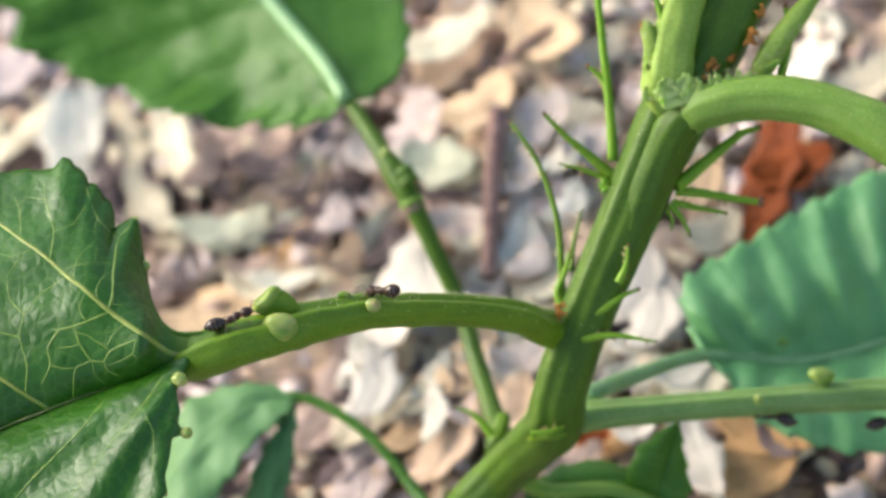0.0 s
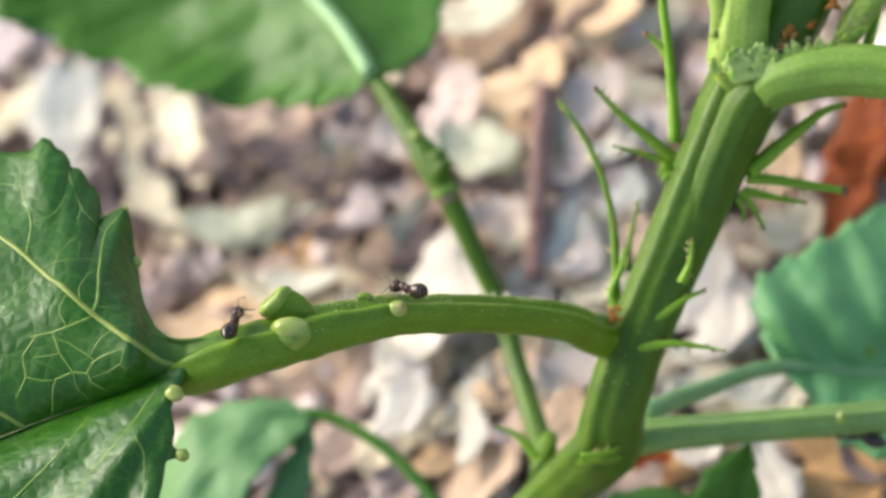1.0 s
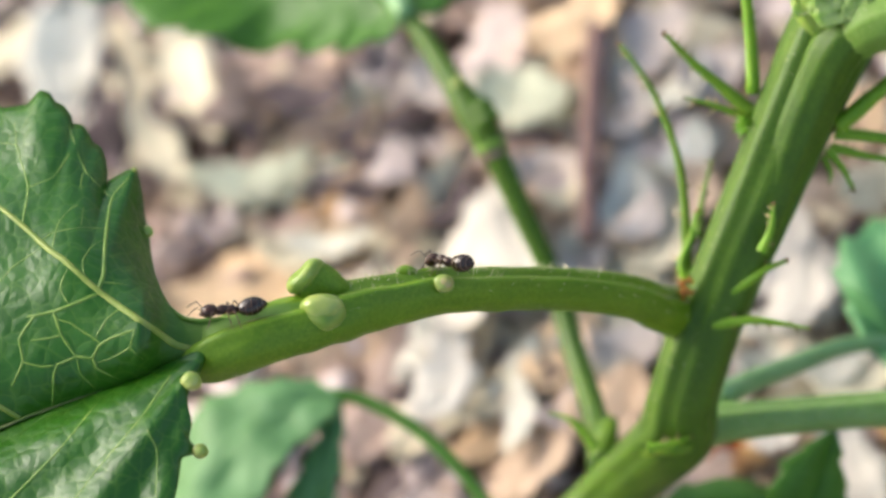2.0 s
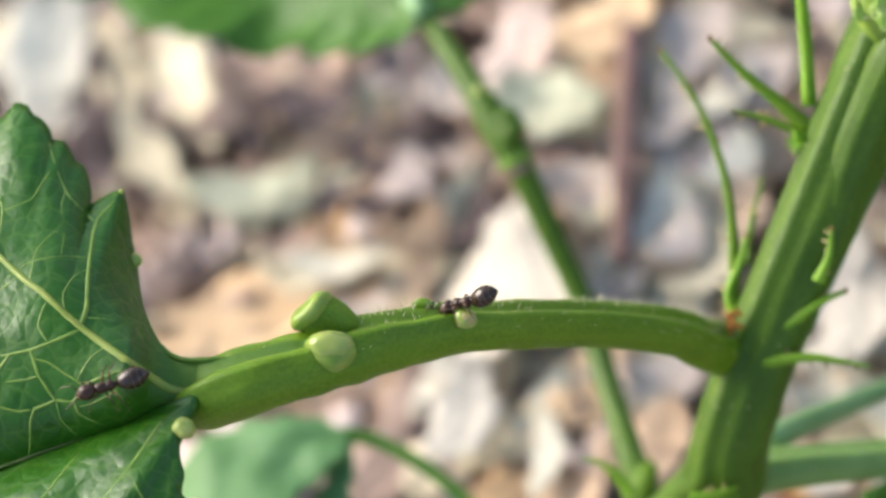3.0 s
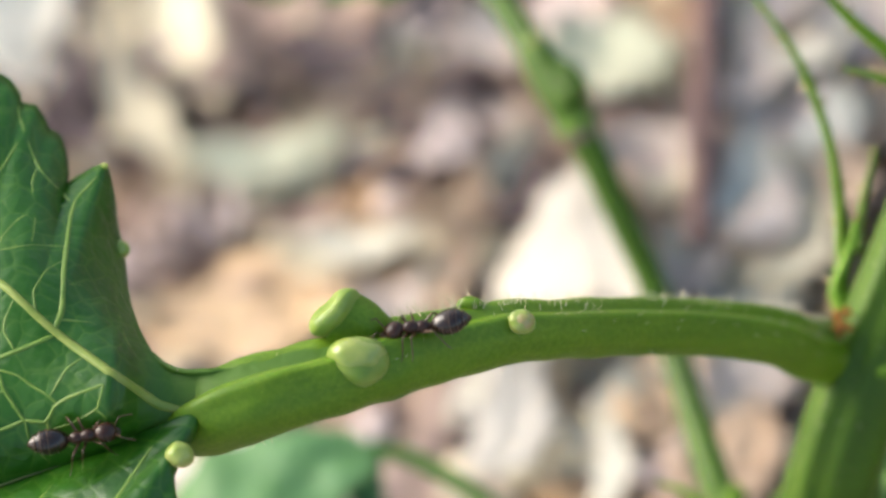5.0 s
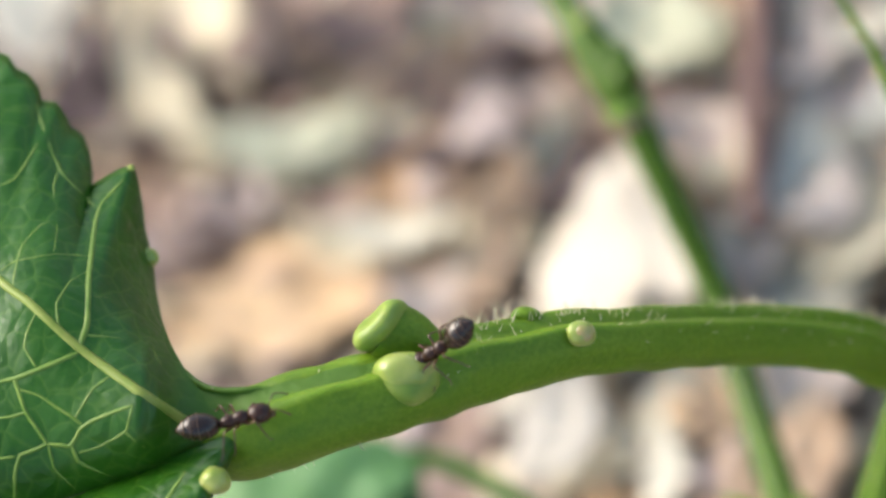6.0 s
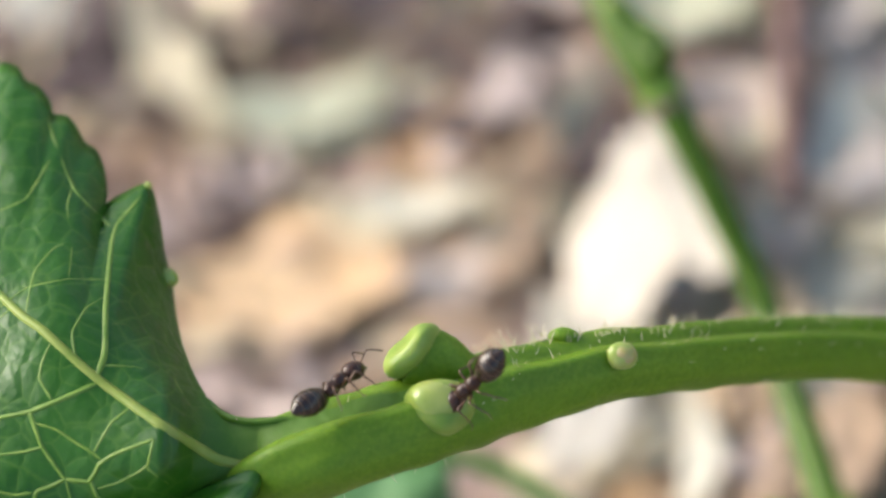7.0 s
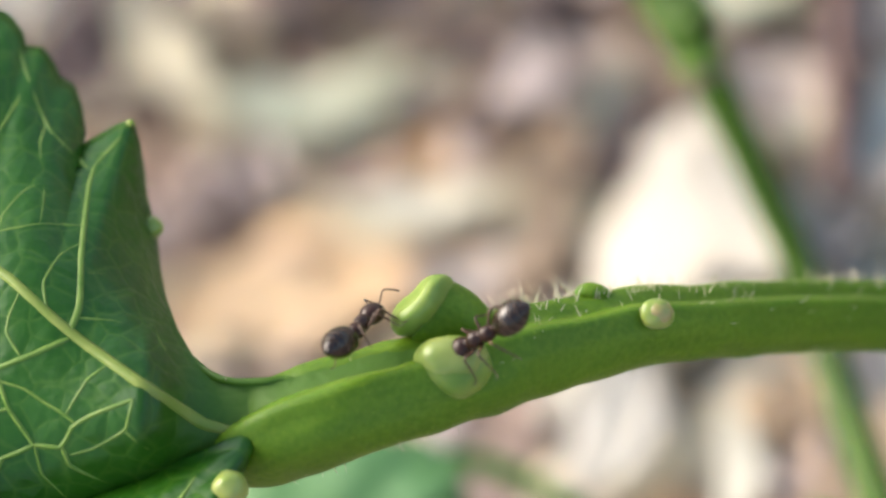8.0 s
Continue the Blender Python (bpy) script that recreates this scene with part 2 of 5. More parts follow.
def spline(points, n):
    """Catmull-Rom through rows of numbers, n samples."""
    p = np.array(points, float)
    p = np.vstack([2 * p[0] - p[1], p, 2 * p[-1] - p[-2]])
    out = []
    for u in np.linspace(0, len(p) - 3 - 1e-9, n):
        i, t = int(u), u - int(u)
        a, b, c, d = p[i:i + 4]
        out.append(0.5 * (2 * b + (c - a) * t + (2 * a - 5 * b + 4 * c - d) * t * t + (3 * b - a - 3 * c + d) * t ** 3))
    return np.array(out)


def polyline(points, n):
    p = np.array(points, float)
    d = np.r_[0, np.cumsum(np.linalg.norm(np.diff(p, axis=0), axis=1))]
    u = np.linspace(0, d[-1], n)
    return np.stack([np.interp(u, d, p[:, k]) for k in range(p.shape[1])], 1)


def rounded(theta):
    return 1.0


def tube(spine, n=40, sides=16, section=rounded, wobble=0.0, seed=0, world_space=False, caps=True):
    """A tapered tube along rows of x, y, z, radius (millimetres, shoot's frame)."""
    q = spline(spine, n)
    rng = random.Random(seed)
    bm = bmesh.new()
    uv = bm.loops.layers.uv.new("uv")
    rings = []
    tang = np.gradient(q[:, :3], axis=0)
    length = np.r_[0, np.cumsum(np.linalg.norm(np.diff(q[:, :3], axis=0), axis=1))]
    ref = Vector((0, 0, 1))
    for i in range(n):
        t = Vector(tang[i]).normalized()
        b = (ref - t * ref.dot(t))
        if b.length < 0.15:
            b = Vector((1, 0, 0)) - t * t.x
        b.normalize()
        nn = b.cross(t)
        ring = []
        for k in range(sides):
            th = 2 * math.pi * k / sides
            w = 1 + wobble * noise.noise(Vector((q[i, 0] * 0.9 + seed, q[i, 1] * 0.9, th * 1.3)))
            r = q[i, 3] * section(th) * w
            c = Vector(q[i, :3]) + nn * (r * math.cos(th)) + b * (r * math.sin(th))
            ring.append(bm.verts.new(c if world_space else at(*c)))
        rings.append(ring)
    for i in range(n - 1):
        for k in range(sides):
            f = bm.faces.new((rings[i][k], rings[i][(k + 1) % sides], rings[i + 1][(k + 1) % sides], rings[i + 1][k]))
            for loop, (a, b2) in zip(f.loops, ((i, k), (i, k + 1), (i + 1, k + 1), (i + 1, k))):
                loop[uv].uv = (length[a] * 0.05, b2 / sides)
    if caps:
        bm.faces.new(rings[0][::-1])
        bm.faces.new(rings[-1])
    return bm


def blade_points(inner, outer, nu, nv, sag, ripple, seed, teeth=0.0, period=1.6, pleat=0.0, step=3.2, haste=1.0, still=0.0, crown=1.0):
    """A leaf half between its rib and its margin, as a grid of points (millimetres)."""
    fine = polyline(spline(inner, 300), 400)
    u = 399 * np.linspace(0, 1, nu) ** haste
    a, b = np.stack([np.interp(u, np.arange(400), fine[:, k]) for k in range(3)], 1), polyline(outer, nu)
    length = np.r_[0, np.cumsum(np.linalg.norm(np.diff(b, axis=0), axis=1))]
    k = max(3, nu // 14)
    wide = np.vstack([np.repeat(b[:1], k, 0), b, np.repeat(b[-1:], k, 0)])
    calm = np.stack([np.convolve(wide[:, c], np.ones(2 * k + 1) / (2 * k + 1), 'valid') for c in range(3)], 1)
    fade = np.minimum(1, np.minimum(np.arange(nu), np.arange(nu)[::-1]) / (2 * k))[:, None]
    calm = b + (calm - b) * fade
    grid = np.zeros((nu, nv, 3))
    run = np.r_[0, np.cumsum(np.linalg.norm(np.diff(a, axis=0), axis=1))]
    for i in range(nu):
        lively = min(1.0, max(0.0, (run[i] - still) / 3)) if still else 1.0
        out, jag = calm[i] - a[i], b[i] - calm[i]
        reach = np.linalg.norm(out) + 1e-6
        if teeth:
            saw = (length[i] / period) % 1.0
            out = out * (1 + teeth * (saw - 0.5) / reach)
        for j in range(nv):
            s = j / (nv - 1)
            p = a[i] + out * s + jag * s ** 5
            p[2] += lively * sag * math.sin(math.pi * s ** crown) * min(1.0, reach / 6)
            p[2] += lively * ripple * noise.noise(Vector((p[0] * 0.35 + seed, p[1] * 0.35, 0.3))) * min(1.0, 3 * s)
            p[2] += lively * 0.06 * ripple * noise.noise(Vector((p[0] * 1.7 + seed, p[1] * 1.7, 4.3)))
            p[2] += pleat * math.sin(math.pi * s) ** 0.5 * math.cos(2 * math.pi * (length[i] - 1.2 * s) / step)
            grid[i, j] = p
    return grid


def blade(grid, start=0.0):
    bm = bmesh.new()
    uv = bm.loops.layers.uv.new("uv")
    nu, nv = grid.shape[:2]
    along = np.r_[0, np.cumsum(np.linalg.norm(np.diff(grid[:, 0], axis=0), axis=1))] * 0.1 + start
    vs = [[bm.verts.new(at(*grid[i, j])) for j in range(nv)] for i in range(nu)]
    for i in range(nu - 1):
        for j in range(nv - 1):
            f = bm.faces.new((vs[i][j], vs[i + 1][j], vs[i + 1][j + 1], vs[i][j + 1]))
            for loop, (a, b) in zip(f.loops, ((i, j), (i + 1, j), (i + 1, j + 1), (i, j + 1))):
                loop[uv].uv = (along[a], b / nv)
    bmesh.ops.remove_doubles(bm, verts=bm.verts, dist=1e-6)
    return bm


def on_blade(grid, x, y, lift=0.05):
    """The blade's height at a place, so that ribs lie on it."""
    d = (grid[..., 0] - x) ** 2 + (grid[..., 1] - y) ** 2
    near = grid.reshape(-1, 3)[np.argsort(d.ravel())[:9]]
    a = np.c_[near[:, 0] - x, near[:, 1] - y, np.ones(9)]
    fit = np.linalg.lstsq(a.T @ a + 1e-4 * np.eye(3) * (1, 1, 0), a.T @ near[:, 2], rcond=None)[0]
    return float(np.clip(fit[2], near[:, 2].min(), near[:, 2].max())) + lift


def ball(bm, centre, radii, turn=None, seg=20, rings=14, lump=0.0, seed=0):
    """A shaped ellipsoid in the given space."""
    made = bmesh.ops.create_uvsphere(bm, u_segments=seg, v_segments=rings, radius=1.0)
    turn = turn or Matrix.Identity(3)
    for v in made["verts"]:
        k = 1 + lump * noise.noise(v.co * 1.3 + Vector((seed, 0, 0)))
        v.co = turn @ Vector((v.co.x * radii[0] * k, v.co.y * radii[1] * k, v.co.z * radii[2] * k)) + Vector(centre)


def to_world(bm):
    for v in bm.verts:
        v.co = at(*v.co)


# ---- ground ----
def build_ground():
    bm = bmesh.new()
    uv = bm.loops.layers.uv.new("uv")
    steps = [-40, -10, -3, -1, -0.5] + [round(-0.24 + 0.008 * k, 3) for k in range(61)] + [0.5, 1, 3, 10, 40]
    grid = []
    for y in steps:
        row = []
        for x in steps:
            h = 0.0
            if abs(x) < 0.3 and abs(y) < 0.3:
                h = 0.0022 * noise.noise(Vector((x * 60, y * 60, 1.0))) + 0.0012 * noise.noise(Vector((x * 170, y * 170, 5.0)))
            row.append(bm.verts.new((x, y, h - 0.0025)))
        grid.append(row)
    for j in range(len(steps) - 1):
        for i in range(len(steps) - 1):
            bm.faces.new((grid[j][i], grid[j][i + 1], grid[j + 1][i + 1], grid[j + 1][i]))
    ob = new("ground", finish("ground", bm, M_SOIL))
    tagged(ob, "dark crumbly soil under leaf litter", "ground", kind="structure")


build_ground()


# ---- the shoot ----
foot = ground_at(-6.98, -2.22)
plant = thing("plant", foot, "green leafy shoot with ridged stem and nectar glands", "plant")


def ridged(theta):
    return 1 + 0.055 * math.cos(5 * theta + 0.5) - 0.16 * math.exp(-((theta - 1.25) / 0.22) ** 2) + 0.05 * math.exp(-((theta - 0.8) / 0.2) ** 2)


def grooved(theta):
    d = (theta - 0.58 + math.pi) % (2 * math.pi) - math.pi
    e = (theta - 1.2 + math.pi) % (2 * math.pi) - math.pi
    f = (theta + 0.12 + math.pi) % (2 * math.pi) - math.pi
    return 1 - 0.32 * math.exp(-(d / 0.42) ** 2) + 0.09 * math.exp(-(e / 0.16) ** 2) + 0.04 * math.exp(-(f / 0.16) ** 2)


def striate(theta):
    return 1 + 0.035 * math.cos(9 * theta)


root = TURN.transposed() @ ((foot - LIFT) * 1000)
stem_spine = [(*root, 2.0), (-7.61, -2.22, -16.00, 1.50), (-5.40, 0.16, -12.00, 1.45), (-3.67, 1.72, -8.50, 1.56), (-2.43, 3.05, -5.50, 1.72), (-2.14, 4.63, -4.00, 1.60), (-1.67, 6.42, -3.00, 1.58), (-0.86, 8.95, -2.00, 1.56),
              (0.70, 13.03, -1.00, 1.66), (2.62, 18.04, 0.00, 1.85), (4.00, 21.38, 0.50, 2.05), (5.78, 25.43, 0.50, 2.1), (7.46, 28.82, 0.50, 2.0), (9.28, 32.83, 1.00, 1.9)]
main_stem = part("main_stem", tube(stem_spine, 90, 40, ridged, 0.03, 3), M_STEM, plant, "thick ridged green stem")

axil = bmesh.new()
ball(axil, (-5.83, 2.47, -13.0), (0.55, 1.4, 0.5), Matrix.Rotation(radians(-14), 3, "Z"), 18, 12, 0.2, 3)
to_world(axil)
part("axil_swelling", axil, M_PETIOLE, main_stem, "pale yellow-green swelling where a stalk leaves the stem")
part("node_ridge", tube([(*(-4.12, 1.93, -6.8), 0.12), (*(-3.14, 2.28, -3.9), 0.3), (*(-2.07, 2.36, -3.7), 0.26), (*(-0.96, 3.04, -5.4), 0.1)], 24, 10, rounded, 0.3, 2), M_PETIOLE, main_stem, "low ridge round the stem's lower node")

petiole_spine = [(-23.75, 4.86, 12.98, 0.12), (-23.66, 4.92, 13.11, 0.62), (-23.39, 5.05, 13.37, 1.0), (-22.81, 5.37, 13.80, 1.26), (-21.53, 5.95, 14.30, 1.38), (-19.86, 6.53, 14.30, 1.31), (-18.20, 7.08, 14.00, 1.30), (-16.54, 7.70, 13.50, 1.27),
                 (-14.88, 8.15, 12.59, 1.15), (-13.22, 8.60, 11.68, 1.05), (-11.53, 8.80, 10.38, 0.99), (-8.94, 9.03, 7.65, 0.96), (-6.73, 9.11, 5.20, 0.94), (-4.48, 8.94, 2.40, 0.98), (-3.45, 8.62, -0.40, 1.06), (-2.48, 8.46, -2.40, 1.12), (-1.02, 8.32, -5.20, 0.9)]
petiole = part("leaf_stalk", tube(petiole_spine, 160, 48, grooved, 0.07, 7), M_PETIOLE, plant, "grooved green leaf stalk with fine hairs")


def skin_point(spine, section, u, theta):
    """A place on a tube's skin, and the way out of it (shoot's frame)."""
    q = spline(spine, 400)
    i = int(u * 399)
    t = Vector(q[min(i + 1, 399), :3] - q[max(i - 1, 0), :3]).normalized()
    b = Vector((0, 0, 1))
    b = (b - t * b.dot(t)).normalized()
    w = b.cross(t) * math.cos(theta) + b * math.sin(theta)
    return Vector(q[i, :3]) + w * (q[i, 3] * section(theta)), w


def stalk_point(u, theta):
    return skin_point(petiole_spine, grooved, u, theta)


def hairs(name, places, parent, low, high, seed, thick=0.016):
    """Fine tapering hairs on a skin: rows of place and way out."""
    rng = random.Random(seed)
    bm = bmesh.new()
    for p, w in places:
        w = (w + Vector((rng.uniform(-0.6, 0.6), rng.uniform(-0.4, 0.4), rng.uniform(-0.4, 0.4)))).normalized()
        side = w.orthogonal().normalized()
        other = w.cross(side)
        reach = rng.uniform(low, high)
        base = [bm.verts.new(at(*(p + (side * math.cos(a) + other * math.sin(a)) * thick))) for a in (0, 2.1, 4.2)]
        mid = [bm.verts.new(at(*(p + w * reach * 0.5 + (side * math.cos(a) + other * math.sin(a)) * thick * 0.65))) for a in (0, 2.1, 4.2)]
        tip = bm.verts.new(at(*(p + w * reach + side * reach * rng.uniform(-0.2, 0.2))))
        for k in range(3):
            bm.faces.new((base[k], base[(k + 1) % 3], mid[(k + 1) % 3], mid[k]))
            bm.faces.new((mid[k], mid[(k + 1) % 3], tip))
    return tagged(part(name, bm, M_HAIR, parent, "short pale hairs"), kind="stuff")


rng = random.Random(5)
rows = [stalk_point(rng.uniform(0.36, 0.95), rng.gauss(-0.05, 0.2)) for _ in range(230)]
rows += [stalk_point(rng.uniform(0.2, 0.95), math.pi + rng.gauss(-0.1, 0.2)) for _ in range(24)]
rows += [stalk_point(rng.uniform(0.4, 0.97), rng.uniform(0.1, 1.7)) for _ in range(90)]
hairs("hairs", rows, petiole, 0.1, 0.42, 6)
rows = [stalk_point(rng.gauss(0.48, 0.045), rng.gauss(-0.05, 0.15)) for _ in range(34)]
hairs("hairs", rows, petiole, 0.3, 0.8, 7, 0.02)

# nectar glands on the stalk
def gland(name, centre, radii, mat, parent, label, rz=0.0, dimple=0.0, seed=1, taper=0.0, hollow=0.0):
    bm = bmesh.new()
    ball(bm, centre, radii, Matrix.Rotation(radians(rz), 3, "Z"), 28, 20, 0.10, seed)
    if taper:
        for v in bm.verts:
            v.co.x = centre[0] + (v.co.x - centre[0]) * (1 + taper * (v.co.y - centre[1]) / radii[1])
    if dimple:
        for v in bm.verts:
            d = Vector(v.co) - Vector(centre)
            k = math.hypot(d.x / radii[0], d.y / radii[1])
            if d.z > 0 and k < 0.6:
                v.co.z -= dimple * (1 - (k / 0.6) ** 2)
    if hollow:
        n = Vector((math.cos(radians(rz)), math.sin(radians(rz)), 0.45)).normalized()
        for v in bm.verts:
            d = Vector(v.co) - Vector(centre)
            k = (d - n * d.dot(n)).length / radii[1]
            if d.dot(n) > 0 and k < 0.6:
                v.co -= n * (hollow * (1 - (k / 0.6) ** 2))
    to_world(bm)
    return part(name, bm, mat, parent, label)


big_gland = gland("gland", (-17.83, 7.40, 14.98), (0.97, 0.82, 0.64), M_GLAND_RIM, petiole, "plump pale green nectar gland", -6, 0.0, 2, 0.2)
gland("gland_cap", (-17.88, 7.58, 15.04), (0.95, 0.62, 0.63), M_GLAND, big_gland, "paler flattened cap of the gland", -6, 0.0, 5, 0.05)
small_gland = gland("gland", (-12.71, 8.95, 12.82), (0.45, 0.40, 0.3), M_GLAND, petiole, "small pale round nectar gland with a pinkish mouth", 0, 0.0, 3)
gland("gland_mouth", (-12.65, 8.98, 12.87), (0.35, 0.31, 0.27), M_GLAND_MOUTH, small_gland, "pinkish mouth of the gland", 0, 0.0, 4)
gland("gland", (-14.43, 9.41, 12.07), (0.46, 0.30, 0.30), M_PETIOLE, petiole, "small green knob with a pale top", 0, 0.0, 4)



def flattened(theta):
    return 1 - 0.28 * math.sin(theta) ** 2


cup_gland = part("gland", tube([(-15.70, 7.82, 12.75, 0.5), (-16.45, 7.86, 13.05, 0.66), (-17.10, 8.10, 13.40, 0.80), (-17.79, 8.46, 13.80, 0.93), (-18.27, 8.69, 13.90, 0.98), (-18.62, 8.88, 14.00, 0.94)], 44, 32, flattened, 0.16, 4), M_PETIOLE, petiole,
                 "stalked bright green cup-shaped nectar gland")
gland("gland_rim", (-18.74, 8.96, 14.10), (0.52, 1.02, 0.84), M_GLAND_RIM, cup_gland, "pale shiny swollen rim", 137, 0.0, 6, 0.0, 0.26)

# ---- the near leaf ----
midrib = [(-17.97, 7.55, 14.95), (-19.00, 7.23, 15.20), (-19.83, 6.94, 15.35), (-20.66, 6.67, 15.45), (-21.49, 6.39, 15.45), (-22.33, 5.97, 15.20), (-22.94, 5.63, 14.80), (-23.13, 5.22, 14.50), (-26.34, 3.85, 13.70), (-30.20, 2.28, 12.98), (-33.75, 0.73, 12.20), (-38.57, -1.47, 11.55), (-44.35, -4.30, 10.90)]
base_margin = [(-17.86, 8.16, 14.10), (-19.06, 7.83, 14.30), (-19.90, 7.60, 14.45), (-20.73, 7.34, 14.50), (-21.36, 7.17, 14.60), (-21.93, 7.02, 14.60), (-22.64, 6.90, 14.70), (-23.38, 6.84, 14.50), (-23.90, 6.90, 14.30), (-24.37, 7.11, 13.90), (-24.79, 7.53, 13.20), (-25.20, 8.17, 12.20), (-25.56, 8.89, 11.20), (-25.76, 9.48, 10.50)]
tooth_margin = [(-25.86, 9.85, 10.10), (-25.98, 10.51, 9.80), (-26.12, 11.03, 9.70), (-26.28, 11.62, 9.70), (-26.37, 12.28, 9.73), (-26.50, 12.94, 9.99), (-26.66, 13.52, 10.12), (-27.05, 13.35, 10.12), (-27.53, 13.04, 10.12), (-27.99, 12.73, 9.99), (-27.94, 13.19, 9.73), (-28.07, 13.86, 9.47), (-28.29, 14.41, 9.21), (-28.68, 14.60, 9.08), (-28.90, 15.01, 8.95), (-29.16, 15.36, 8.82), (-29.65, 15.40, 8.69), (-29.76, 15.80, 8.56), (-30.07, 16.21, 8.43), (-30.48, 16.38, 8.30), (-30.72, 16.77, 8.04), (-31.17, 16.89, 7.78)]
far_margin = [(-31.68, 16.20, 7.78),
                (-32.82, 16.05, 7.26), (-33.31, 16.18, 7.00), (-34.84, 15.87, 6.60), (-36.93, 16.01, 6.00), (-40.88, 13.99, 5.00), (-44.69, 10.87, 5.00), (-48.23, 4.45, 6.00), (-47.47, -3.44, 9.60)]
upper_margin = base_margin + tooth_margin + far_margin
top_grid = blade_points(midrib, upper_margin, 300, 46, 3.1, 0.45, 11, haste=0.72, still=5.6, crown=0.85)
leaf = part("leaf", blade(top_grid), M_LEAF, plant, "glossy green toothed leaf with pale net veins", 0.00018)
lower_margin = [(-22.61, 5.18, 12.72), (-23.04, 4.74, 13.90), (-23.30, 4.44, 15.00), (-23.56, 3.65, 15.80), (-23.71, 3.25, 16.20), (-23.26, 2.37, 16.44), (-23.38, 1.58, 16.68), (-22.93, 1.09, 16.84), (-23.62, 0.80, 17.00), (-23.69, -0.36, 17.44), (-23.84, -1.46, 17.88), (-23.64, -2.29, 18.32), (-24.06, -2.88, 18.44), (-24.58, -4.82, 18.92), (-26.41, -7.77, 19.12), (-30.72, -11.13, 19.12), (-37.36, -13.33, 18.72), (-43.34, -12.00, 17.12)]
inner_low = [(-22.09, 5.75, 13.24), (-22.73, 5.56, 13.90)] + [(x, y + 0.25, z + 0.5) for x, y, z in midrib[7:]]
low_grid = blade_points(inner_low, lower_margin, 170, 40, 1.3, 0.4, 23)
for row in low_grid:
    for p in row:
        # broad folds fan out from the stalk's end, one between each two palmate veins
        dx, dy = p[0] + 22.9, p[1] - 5.3
        p[2] += 0.34 * min(1.0, math.hypot(dx, dy) / 9) * math.cos(math.atan2(dy, dx) * 15 + 0.8)
low_leaf = part("leaf_lobe", blade(low_grid, 0.66), M_LEAF, plant, "glossy lower half of the near leaf", 0.00018)


def rib(name, grid, path, r0, r1, parent, mat=M_VEIN):
    """A low vein on a blade: it bends at its joints and stands out by less than half its width."""
    pts = polyline(0.35 * spline([p[:2] for p in path], 90) + 0.65 * polyline([p[:2] for p in path], 90), 70)
    radii = [(r0 + (r1 - r0) * k / 69) * min(1.0, 0.7 + 0.06 * k) for k in range(70)]
    rows = [(x, y, on_blade(grid, x, y, 0.10 - 0.55 * r), r) for (x, y), r in zip(pts, radii)]
    return part(name, tube(rows, 90, 8), mat, parent, "raised pale leaf vein")


def leaf_vein(r0, r1, *path):
    rib("vein", top_grid, path, r0, r1, leaf, M_MAINVEIN if r0 > 0.15 else M_VEIN)


leaf_vein(0.210, 0.100, (-23.32, 5.54), (-24.35, 5.77), (-25.48, 6.51), (-26.61, 7.21), (-27.71, 7.90), (-28.31, 8.39), (-29.01, 9.01), (-29.86, 9.72), (-30.71, 10.16), (-33.24, 12.14), (-36.40, 13.73))
leaf_vein(0.125, 0.078, (-27.71, 7.90), (-27.52, 8.65), (-27.60, 9.93), (-27.60, 11.62), (-27.49, 12.27), (-26.82, 13.13))
leaf_vein(0.088, 0.052, (-27.66, 12.20), (-28.27, 12.70), (-28.82, 13.28), (-29.19, 13.98), (-29.90, 15.70))
leaf_vein(0.088, 0.052, (-25.14, 7.30), (-25.53, 7.88), (-25.92, 8.95), (-26.18, 10.13), (-26.40, 11.28), (-26.53, 11.73))
leaf_vein(0.062, 0.040, (-27.65, 10.70), (-28.72, 10.71), (-29.89, 10.45), (-30.71, 9.81))
leaf_vein(0.055, 0.040, (-27.50, 9.49), (-26.78, 9.45), (-26.10, 9.22))
leaf_vein(0.055, 0.040, (-27.51, 8.32), (-26.57, 8.27), (-25.66, 7.98))
leaf_vein(0.100, 0.065, (-27.71, 7.78), (-28.66, 7.34), (-29.58, 6.96), (-30.76, 6.68))
leaf_vein(0.055, 0.040, (-28.95, 7.33), (-29.33, 7.89), (-29.29, 8.33), (-29.05, 8.97))
leaf_vein(0.094, 0.065, (-29.58, 6.96), (-29.19, 5.96), (-28.52, 5.05))
leaf_vein(0.081, 0.058, (-28.52, 5.05), (-27.77, 5.03), (-27.46, 5.67), (-25.93, 6.31))
leaf_vein(0.056, 0.040, (-27.46, 5.67), (-27.84, 5.93), (-28.17, 6.10), (-28.80, 6.48), (-29.40, 6.63))
leaf_vein(0.081, 0.052, (-27.77, 5.03), (-27.53, 4.53), (-26.43, 4.11))
leaf_vein(0.075, 0.058, (-28.52, 5.05), (-28.99, 4.81), (-29.49, 4.62), (-29.49, 3.37), (-29.73, 2.03))
leaf_vein(0.062, 0.040, (-29.49, 4.62), (-30.00, 4.54), (-30.86, 4.71))
leaf_vein(0.056, 0.040, (-29.19, 5.96), (-29.71, 5.80), (-30.55, 5.67))
leaf_vein(0.055, 0.040, (-26.12, 5.50), (-25.54, 5.06), (-25.25, 4.92))
leaf_vein(0.055, 0.040, (-25.93, 6.31), (-26.03, 5.83), (-26.12, 5.50), (-26.95, 5.03), (-27.54, 4.83))
leaf_vein(0.055, 0.040, (-26.61, 7.21), (-27.19, 6.72), (-27.67, 5.88))
leaf_vein(0.055, 0.040, (-28.49, 5.04), (-28.29, 4.30), (-27.58, 3.64))
